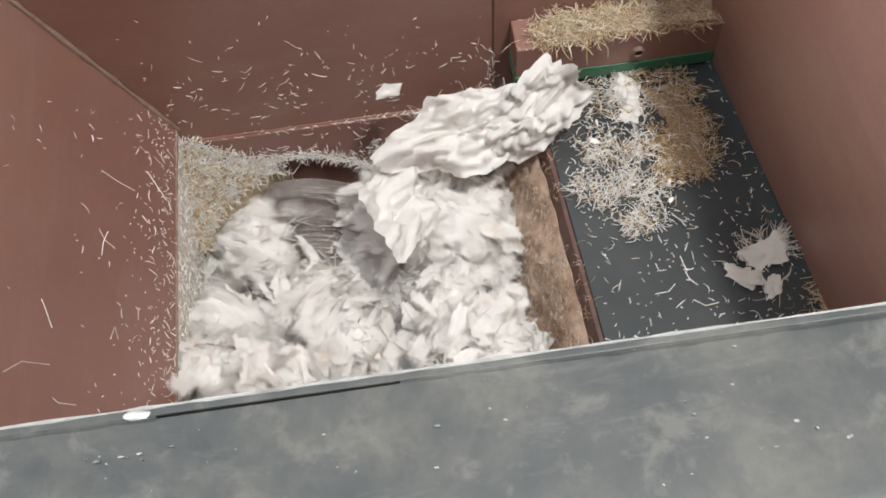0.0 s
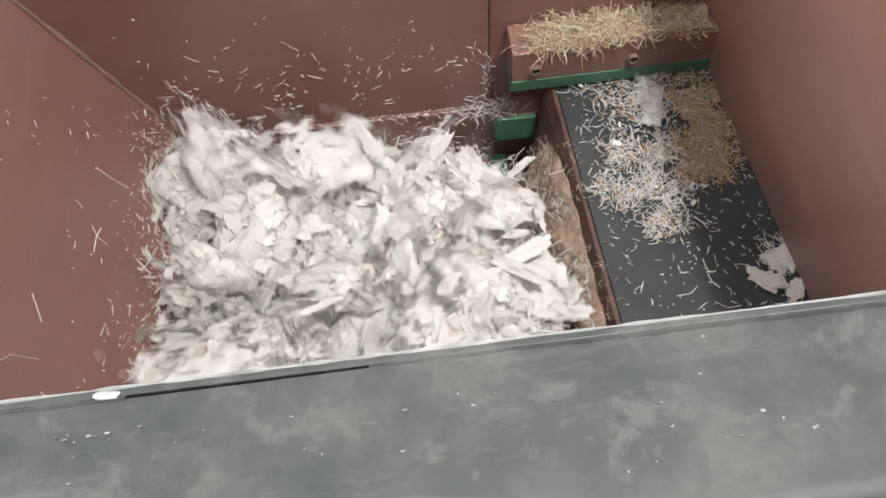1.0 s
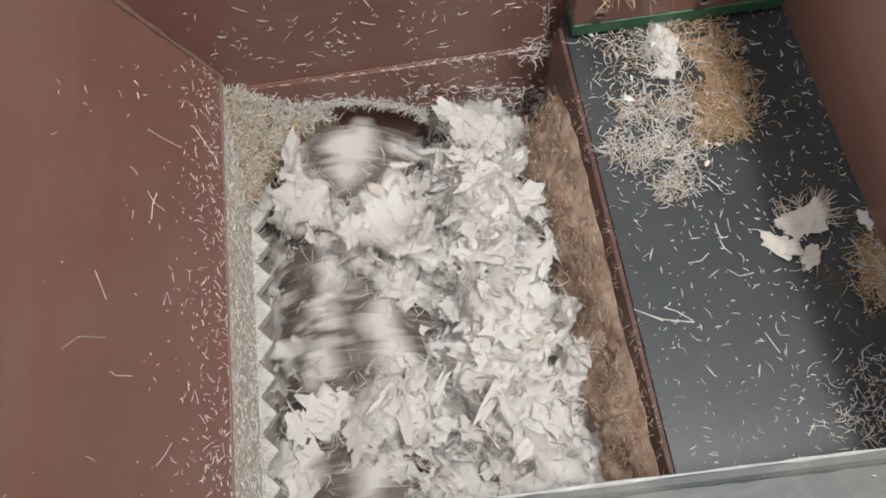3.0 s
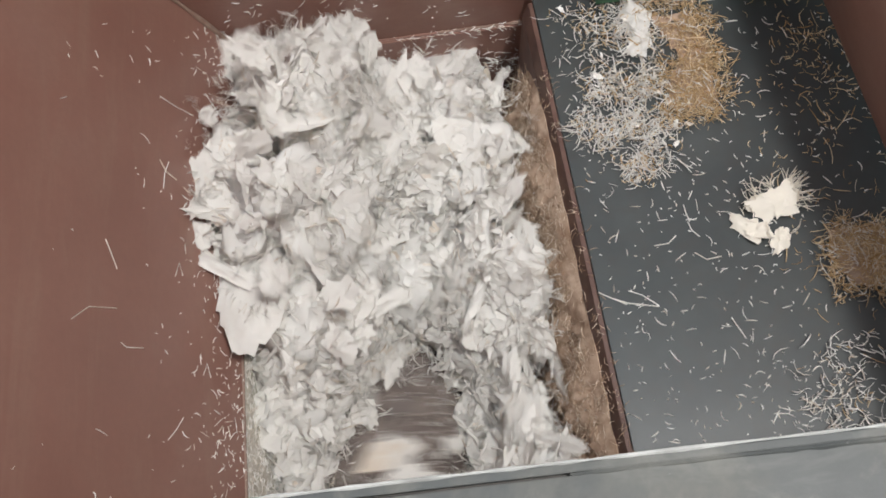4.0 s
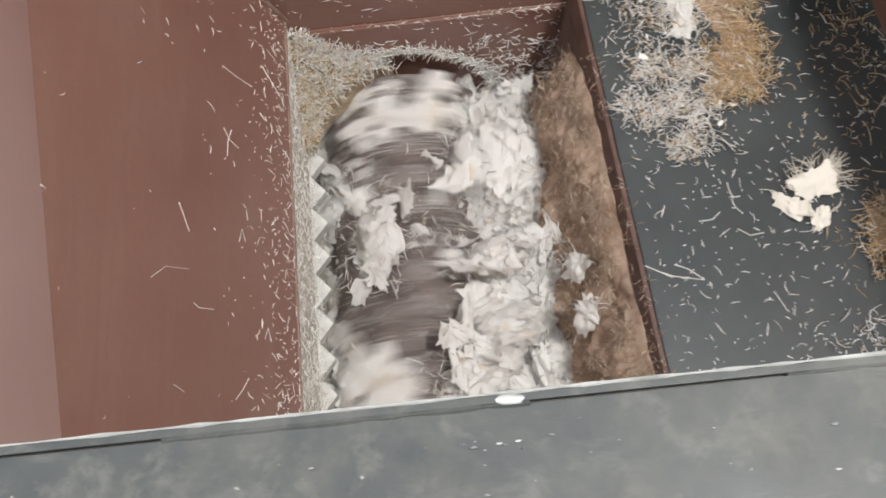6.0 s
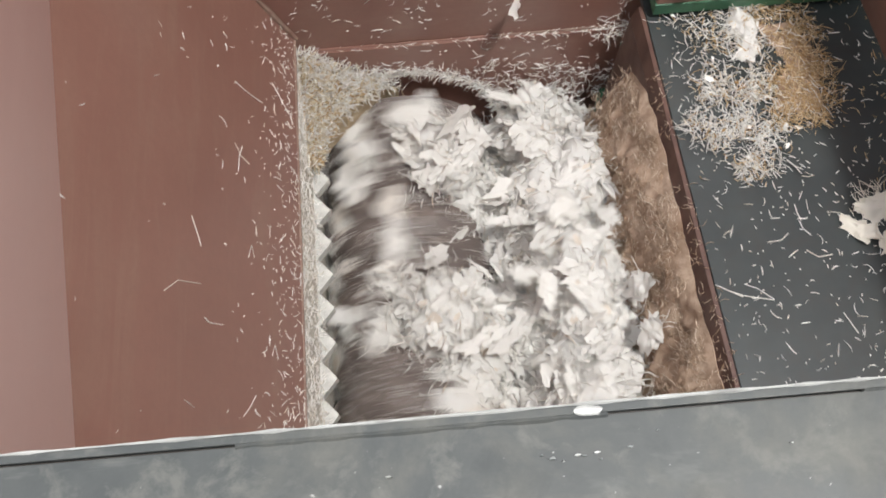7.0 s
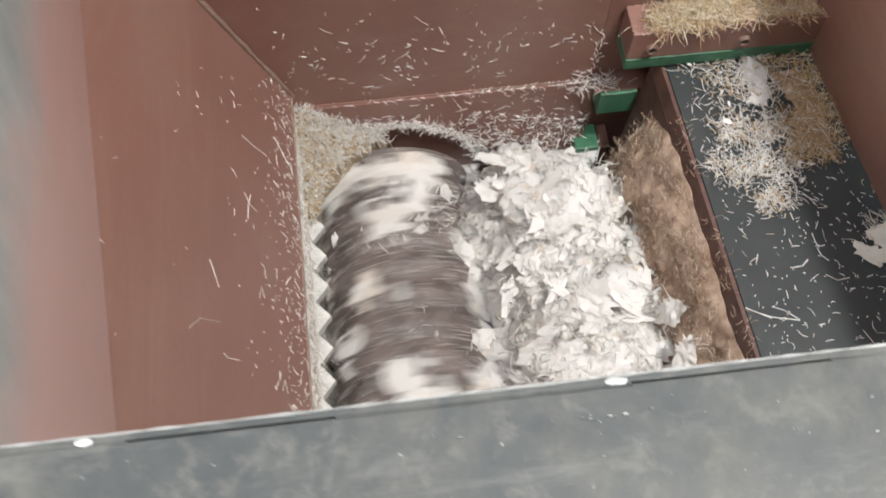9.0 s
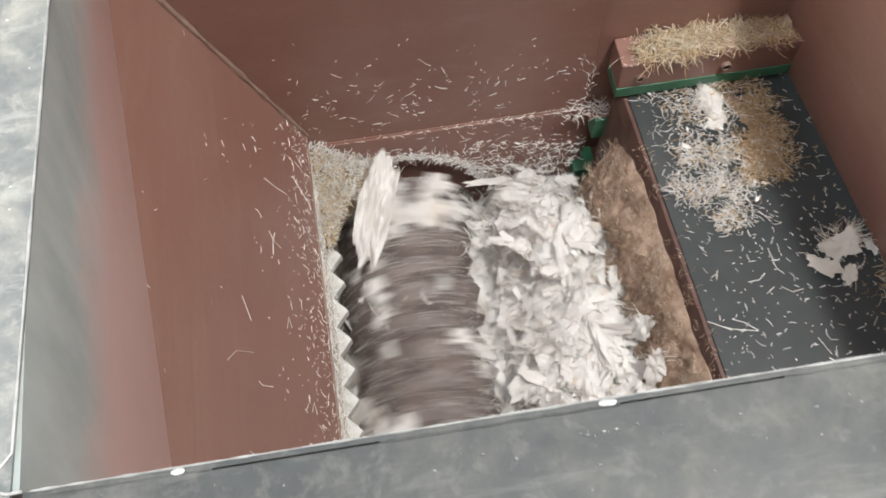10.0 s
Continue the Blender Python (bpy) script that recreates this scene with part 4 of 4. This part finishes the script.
def tuft_mesh(seed, radius):
    """The matted body of a clump: a flat uneven pad of small flakes and loose fibres."""
    s = Soup(seed)
    rng = s.rng
    ax, ay, az = rng.uniform(0.95, 1.25), rng.uniform(0.85, 1.1), rng.uniform(0.34, 0.46)
    pad = bmesh.new()
    bmesh.ops.create_icosphere(pad, subdivisions=3, radius=1.0)
    off = Vector((seed * 3.7, seed * 1.3, 0))
    base = len(s.v)
    for v in pad.verts:
        c = v.co.copy()
        k = 0.80 + 0.40 * noise.noise(c * 1.3 + off) + 0.24 * noise.noise(c * 3.1 + off) + 0.13 * noise.noise(c * 7 + off)
        s.v.append(tuple(Vector((c.x * ax, c.y * ay, c.z * az)) * radius * k))
    s.f += [tuple(base + v.index for v in f.verts) for f in pad.faces]
    pad.free()
    for k in range(34):
        d = Vector((rng.gauss(0, 1), rng.gauss(0, 1), rng.gauss(0.25, 1))).normalized()
        n = Vector((d.x * 0.5, d.y * 0.5, d.z * 1.5)) + 0.25 * Vector((rng.gauss(0, 1), rng.gauss(0, 1), rng.gauss(0, 1)))
        m = Matrix.Translation(Vector((d.x * ax, d.y * ay, d.z * az)) * radius * rng.uniform(0.78, 1.0)) @ n.normalized().to_track_quat("Z", "Y").to_matrix().to_4x4() @ pose(0, 0, 0, 0, 0, rng.uniform(0, 360))
        size = rng.uniform(0.010, 0.030)
        s.torn(m, size * rng.uniform(1.0, 1.8), size, size * 0.10, 2, 10, 0.2, 0.5)
        s.fray(m, size * 1.2, size, 1, 0.022, 0.0016)
    for k in range(110):
        d = Vector((rng.gauss(0, 1), rng.gauss(0, 1), rng.gauss(0, 1))).normalized()
        e = (d + Vector((rng.gauss(0, 0.6), rng.gauss(0, 0.6), rng.gauss(0, 0.5)))).normalized()
        s.strand(Vector((d.x * ax, d.y * ay, d.z * az)) * radius * rng.uniform(0.75, 1.0), e, rng.uniform(0.008, 0.028), rng.uniform(0.0006, 0.0014), e.orthogonal(), 0.9, 0.4, 2)
    return s.mesh("tuft", FILM)


def fringe_mesh(seed):
    """Loose hairs and slivers lying over a clump and standing out at its edge."""
    s = Soup(seed)
    rng = s.rng
    for k in range(55):
        a, r = rng.uniform(0, 6.3), 0.10 * rng.random() ** 0.45
        t = a + rng.gauss(0, 0.9)
        s.strand((r * math.cos(a), r * math.sin(a), 0.030 - 2.4 * r * r + rng.gauss(0, 0.003)), (math.cos(t), math.sin(t), rng.gauss(-0.1, 0.3)), rng.uniform(0.010, 0.034), rng.uniform(0.0014, 0.0030), (0, 0, 1), 0.8, 0.3, 2)
    return s.mesh("fringe", FILM)


def film_clump(rng, tufts, shreds, fringes):
    """A clump: its tuft, and larger torn pieces lying over it."""
    ob = empty("shredded_film_clump", "ragged clump of shredded white film tumbling over the rotor", "film clump", "shredded film heap")
    part("tuft", rng.choice(tufts), FILM, ob)
    tagged(part("fringe", rng.choice(fringes), FILM, ob, "loose white hairs and slivers"), kind="stuff")
    for k in range(8):
        a, r = rng.uniform(0, 6.3), 0.088 * rng.random() ** 0.5
        side = -1 if k == 7 else 1
        piece = part("film_shred", rng.choice(shreds), FILM, ob)
        piece.matrix_basis = pose(r * math.cos(a), r * math.sin(a), side * (0.020 - 2.6 * r * r + rng.gauss(0, 0.003)), rng.gauss(0, 9) + 130 * r * math.sin(a), rng.gauss(0, 9) - 130 * r * math.cos(a), rng.uniform(0, 360))
    return ob


# swells of the heap: time, its spread in time, place x, y, spread x, y, height
SWELLS = [
    (-0.05, 0.35, 0.38, -0.16, 0.09, 0.08, 0.13),
    (0.1, 0.5, 0.16, -0.62, 0.22, 0.18, 0.16),
    (0.25, 0.5, 0.03, -0.52, 0.06, 0.22, 0.34),
    (0.55, 0.22, 0.31, -0.18, 0.09, 0.10, 0.13),
    (1.08, 0.27, 0.20, -0.46, 0.40, 0.25, 0.27),
    (0.95, 0.20, 0.04, -0.10, 0.07, 0.10, 0.30),
    (1.45, 0.24, 0.12, -0.12, 0.16, 0.12, 0.36),
    (1.95, 0.30, 0.20, -0.44, 0.34, 0.30, 0.12),
    (2.40, 0.35, 0.05, -0.45, 0.05, 0.40, 0.19),
    (4.30, 0.60, 0.17, -0.24, 0.35, 0.34, 0.27),
    (4.30, 0.50, 0.03, -0.45, 0.05, 0.30, 0.22),
    (4.45, 0.45, 0.05, -0.13, 0.12, 0.16, 0.20),
    (5.05, 0.32, 0.24, -0.20, 0.26, 0.22, 0.20),
    (5.45, 0.35, 0.05, -0.45, 0.06, 0.40, 0.18),
    (5.50, 0.28, 0.32, -0.14, 0.10, 0.14, 0.20),
    (2.00, 0.22, 0.20, -0.10, 0.15, 0.07, 0.12),
    (2.00, 0.30, 0.13, -0.62, 0.06, 0.10, -0.14),
    (4.00, 0.28, 0.24, -0.58, 0.07, 0.11, -0.25),
    (4.55, 0.22, 0.30, -0.62, 0.08, 0.07, -0.30),
    (5.05, 0.28, 0.11, -0.56, 0.06, 0.16, -0.26),
    (7.55, 0.18, 0.15, -0.25, 0.12, 0.09, 0.14),
    (7.95, 0.20, 0.14, -0.32, 0.12, 0.14, 0.11),
]


def heap_height(x, y, t):
    """Top of the loose film over the place x, y: low over the drum, banked up before the ram."""
    bank = 1 / (1 + math.exp(-(x - 0.375) / 0.016))
    base = -0.235 + bank * 0.135 - 0.055 * max(0.0, min(1.0, (y + 0.17) / 0.08))
    base -= 0.10 * max(0.0, min(1.0, (y + 0.20) / 0.08)) * max(0.0, min(1.0, (x - 0.42) / 0.06))
    if x < 0.10:
        base = -0.34
    lift = 0.0
    for t0, st, x0, y0, sx, sy, h in SWELLS:
        lift += h * math.exp(-0.5 * (((t - t0) / st) ** 2 + ((x - x0) / sx) ** 2 + ((y - y0) / sy) ** 2))
    ragged = noise.noise(Vector((x * 9, y * 9, t * 1.1)))
    stir = float(np.interp(t, (0, 2.5, 4, 5.5, 6.8, 7.5, 8.4, 10), (1, 0.7, 0.6, 1, 0.7, 0.45, 0.35, 0.3)))
    lift *= 1 + 0.35 * ragged
    if 0.04 < x < 0.33 and y < -0.12:
        lift += stir * 0.34 * max(0.0, ragged - 0.08)
        if y < -0.3:
            lift -= 0.55 * max(0.0, -ragged - 0.10)
    # beside the sloping plate the film seldom climbs over its foot
    brim = float(np.interp(t, (0, 0.6, 0.9, 1.7, 1.95, 3.4, 3.8, 4.8, 5.0, 10), (-0.02, -0.02, 0.14, 0.14, -0.05, -0.05, 0.11, 0.11, -0.03, -0.06)))
    brim += max(0.0, x - 0.03) * 0.9
    return min(base + min(lift, 0.44), max(brim, -0.10 + bank * 0.14), 0.16)


def film_heap():
    """The churning heap: many rigid clumps that rise, sink, shift and tumble."""
    rng = random.Random(77)
    tufts = [tuft_mesh(100 + i, 0.045 + 0.022 * i / 13) for i in range(14)]
    shreds = [shred_mesh(150 + i, 0.030 + 0.045 * i / 23) for i in range(24)]
    fringes = [fringe_mesh(180 + i) for i in range(8)]
    clumps = []
    for layer in range(2):
        for i in range(9):
            for j in range(11):
                u = (i + 0.5 + rng.uniform(-0.35, 0.35)) / 9
                y = -0.045 - (j + 0.5 + rng.uniform(-0.35, 0.35)) * 0.77 / 11
                clumps.append((film_clump(rng, tufts, shreds, fringes), u, y, layer, rng.random()))
    return clumps


TICKS = [round(k * 0.1, 2) for k in range(101)]


def churn(ob, u, y, layer, luck):
    """Key one clump: it lies along the heap's surface, tilting and turning as the heap stirs."""
    rng = random.Random(int(luck * 1e6))
    turn = rng.uniform(0, 360)
    tilt = [rng.gauss(0, 15), rng.gauss(0, 15)]
    rows = []
    for t in TICKS:
        right = FRONT + RAM_SKEW * y + ram_shift(t) - 0.11
        x = 0.025 + u * (right - 0.025)
        lift = heap_height(x, y, t)
        loose = max(0.0, min(0.22, lift + 0.16)) * float(np.interp(t, (0, 0.6, 1.0, 1.3, 1.5, 2.0, 2.5, 4.0, 4.6, 4.9, 5.2, 5.5, 7.0, 10), (0.7, 1.2, 1.2, 0.9, 0.5, 0.4, 0.5, 0.4, 0.6, 0.9, 0.6, 0.4, 0.7, 0.5)))
        slope_x = math.degrees(math.atan((heap_height(x + 0.03, y, t) - heap_height(x - 0.03, y, t)) / 0.06))
        slope_y = math.degrees(math.atan((heap_height(x, y + 0.03, t) - heap_height(x, y - 0.03, t)) / 0.06))
        xx = x + rng.gauss(0, 0.008 + 0.07 * loose)
        yy = min(-0.055, max(-0.79, y + rng.gauss(0, 0.007 + 0.05 * loose)))
        z = lift - 0.022 - 0.040 * layer + max(-0.03, min(0.02, rng.gauss(0, 0.006 + 0.05 * loose)))
        xx = min(xx, right + 0.045)
        xx = max((0.058 if z < -0.10 else 0.040) - 0.85 * SLOPE * max(0.0, z), xx)
        turn += max(-42, min(42, rng.gauss(0, 8 + 80 * loose)))
        for k in range(2):
            tilt[k] = max(-38, min(38, 0.8 * tilt[k] + rng.gauss(0, 5 + 60 * loose)))
        rows.append((t, pose(xx, yy, z, max(-45, min(45, slope_y)) * 0.7 + tilt[0], -max(-45, min(45, slope_x)) * 0.7 + tilt[1], 0) @ pose(0, 0, 0, 0, 0, turn)))
    walk(ob, rows)


def loose_sheet(seed, label, size_x, size_y, crumple, threads=50, folds=4.6):
    ob = empty("loose_film_sheet", label, "film sheet", "loose film sheets")
    s = Soup(seed)
    large = size_x > 0.1
    s.torn(Matrix.Identity(4), size_x * 1.2, size_y * 1.2, crumple, 18 if large else 4, 80 if large else 14, 0.035 if large else 0.15, 0.60 if large else 0.60, folds if large else 3.0, 0.0)
    part("film", s.mesh("film", FILM), FILM, ob)
    s = Soup(seed + 300)
    s.fray(Matrix.Identity(4), size_x, size_y, threads, 0.2 * size_y, 0.0012)
    tagged(part("fringe", s.mesh("fringe", FILM), FILM, ob, "loose frayed threads"), kind="stuff")
    return ob


def carried_flakes():
    """Film caught on the drum, which goes round with it."""
    s = Soup(91)
    rng = s.rng
    for k in range(1500):
        a, y = rng.uniform(0, 6.283), rng.uniform(-0.78, -0.05)
        if noise.noise(Vector((math.cos(a) * 1.6, y * 7, math.sin(a) * 1.6))) < rng.uniform(0.06, 0.32):
            continue
        size = rng.uniform(0.010, 0.028) if rng.random() < 0.6 else rng.uniform(0.03, 0.075)
        m = Matrix.Rotation(a, 4, "Y") @ Matrix.Translation((0, y, DRUM + 0.002)) @ pose(0, 0, 0, rng.gauss(0, 14), rng.gauss(0, 14), rng.uniform(0, 360))
        s.torn(m, size * 1.4, size * 0.9, size * 0.10, 3, 12)
    for k in range(2600):
        a, y = rng.uniform(0, 6.283), rng.uniform(-0.79, -0.04)
        m = Matrix.Rotation(a, 4, "Y")
        s.strand(m @ Vector((0, y, DRUM + 0.002)), m.to_3x3() @ Vector((1, rng.gauss(0, 0.4), 0.15)), rng.uniform(0.01, 0.03), 0.0016, m.to_3x3() @ Vector((0, 0, 1)), 0.5)
    ob = stuff("film_on_rotor", s.mesh("film_on_rotor", FILM), "torn white film caught on the turning drum", "film flakes")
    ob.matrix_world = pose(CX, 0, CZ)
    return ob


# ------------------------------------------------------------------ build
hall()
hopper()
rim()
guide_block()
brackets()
counter_knife()
drum = rotor()
pusher = ram()
wall_fibres()
corner_pile()
block_fibres()
riders = ram_fibres()
heap = film_heap()
drum_film = carried_flakes()
scraps = [
    (scrap(51, "frayed cream film scrap with long loose threads", 0.078, 0.056, 80, SCRAP), 0.935, -0.412, 20),
    (scrap(52, "torn cream film scrap lying flat", 0.060, 0.035, 6, SCRAP), 0.893, -0.444, -40),
    (scrap(53, "small pointed cream film scrap", 0.040, 0.026, 3, SCRAP), 0.930, -0.468, 50),
    (scrap(54, "upright white frayed film scrap", 0.070, 0.042, 44, FILM), 0.800, -0.088, 75),
    (scrap(55, "white film scrap among loose fibres", 0.050, 0.036, 5, FILM), 0.797, -0.132, 80),
]


crumpled_sheet = loose_sheet(61, "crumpled white film sheet tossed up beside the ram", 0.28, 0.15, 0.034)
hanging_sheet = loose_sheet(71, "creased white film sheet hanging over the heap", 0.24, 0.16, 0.026)
leaning_sheet = loose_sheet(72, "wide white film sheet leaning on the sloping plate", 0.34, 0.19, 0.018, 60, 6.0)
pointed_sheet = loose_sheet(62, "pointed white film sheet tossed up over the heap", 0.22, 0.11, 0.028)
limp_strip = loose_sheet(63, "limp white film strip dragged over the drum", 0.24, 0.065, 0.018)
bits = [loose_sheet(64 + k, "small torn film bit flying off the heap", 0.045, 0.026, 0.006, 8) for k in range(4)]
bank_scrap = scrap(57, "white film scrap caught on the brown felt", 0.070, 0.045, 14, FILM)
bank_shred = scrap(58, "narrow white film shred caught on the brown felt", 0.085, 0.036, 14, FILM)


def toss():
    """The loose sheets and bits: thrown up by the drum, then drawn back into the heap."""
    walk(hanging_sheet, [(0, pose(0.385, -0.20, 0.005, 28, 12, 60)), (0.3, pose(0.37, -0.19, 0.0, 30, 5, 66)), (0.5, pose(0.33, -0.19, -0.01, 22, 0, 75)), (0.8, pose(0.30, -0.30, -0.14, 10, -10, 90)), (1.4, pose(0.30, -0.45, -0.34, 0, 0, 95)), (10, pose(0.30, -0.5, -0.38, 0, 0, 95))])
    walk(leaning_sheet, [(0, pose(0.10, -0.45, -0.40, 0, 0, 88)), (3.0, pose(0.10, -0.45, -0.36, 0, 0, 88)), (3.6, pose(0.055, -0.35, 0.01, 4, 8, 88)), (3.8, pose(0.048, -0.35, 0.042, 4, 10, 88)), (4.6, pose(0.048, -0.36, 0.046, 4, 10, 88)), (4.8, pose(0.08, -0.45, -0.02, 4, -15, 84)), (5.1, pose(0.10, -0.45, -0.34, 4, -30, 80)), (10, pose(0.10, -0.45, -0.40, 0, 0, 88))])
    walk(crumpled_sheet, [(0, pose(0.475, -0.145, 0.085, 30, -12, 8)), (0.3, pose(0.47, -0.15, 0.08, 35, -18, 16)), (0.5, pose(0.36, -0.20, -0.06, 30, -50, 50)), (0.8, pose(0.27, -0.30, -0.16, 50, -80, 70)), (1.4, pose(0.30, -0.45, -0.30, 60, -90, 80)), (10, pose(0.30, -0.5, -0.36, 60, -90, 80))])
    walk(pointed_sheet, [(0, pose(0.585, -0.155, 0.115, 45, -40, 15)), (0.3, pose(0.56, -0.155, 0.10, 50, -50, 25)), (0.5, pose(0.44, -0.20, -0.04, 60, -70, 50)), (0.8, pose(0.40, -0.35, -0.20, 70, -80, 60)), (10, pose(0.40, -0.5, -0.36, 70, -80, 60))])
    walk(limp_strip, [(0, pose(0.12, -0.45, -0.36, 0, 0, 80)), (9.5, pose(0.12, -0.35, -0.34, 0, 0, 80)), (9.75, pose(0.10, -0.26, -0.22, 0, -5, 76)), (9.9, pose(0.10, -0.18, -0.12, 10, -15, 70)), (10, pose(0.108, -0.145, -0.075, 5, -22, 65.6))])
    for ob, rows in zip(bits, (
            [(0, pose(0.985, -0.34, 0.10, 30, 20, 50)), (0.2, pose(0.955, -0.40, 0.066, 60, 30, 80)), (0.3, pose(0.93, -0.425, 0.060, 5, 8, 100)), (10, pose(0.93, -0.425, 0.060, 5, 8, 100))],
            [(0, pose(0.37, -0.06, 0.10, 60, 10, 20)), (0.3, pose(0.33, -0.08, 0.02, 90, 40, 60)), (0.6, pose(0.30, -0.2, -0.18, 120, 60, 90)), (10, pose(0.30, -0.4, -0.33, 120, 60, 90))],
            [(0, pose(0.20, -0.30, -0.33, 0, 0, 0)), (0.3, pose(0.22, -0.2, -0.15, 30, 20, 10)), (0.5, pose(0.225, -0.07, 0.05, 60, 40, 30)), (0.8, pose(0.20, -0.12, -0.05, 90, 60, 60)), (1.1, pose(0.20, -0.25, -0.28, 110, 80, 90)), (10, pose(0.2, -0.3, -0.35, 110, 80, 90))],
            [(0, pose(0.30, -0.30, -0.34, 0, 0, 0)), (6.5, pose(0.34, -0.25, -0.20, 0, 0, 0)), (6.8, pose(0.36, -0.10, 0.02, 40, 20, 30)), (7.0, pose(0.36, -0.03, 0.07, 70, 30, 60)), (7.4, pose(0.35, -0.08, -0.05, 100, 50, 90)), (7.7, pose(0.34, -0.2, -0.2, 120, 60, 120)), (10, pose(0.34, -0.3, -0.34, 120, 60, 120))])):
        walk(ob, rows)


def motions():
    spin = [(k / 15, pose(CX, 0, CZ, 0, -42.0 * k, 0)) for k in range(151)]
    walk(drum, spin)
    walk(drum_film, spin)
    ride(pusher)
    for ob in riders:
        ride(ob)
    for ob, x, y, a in scraps:
        ride(ob, pose(x, y, RAM_TOP + 0.008, 0, 0, a))
    ride(bank_scrap, pose(0.594, -0.462, -0.065, 0, -55, 10))
    ride(bank_shred, pose(0.597, -0.545, -0.055, 0, -55, 75))
    toss()
    for row in heap:
        churn(*row)


motions()
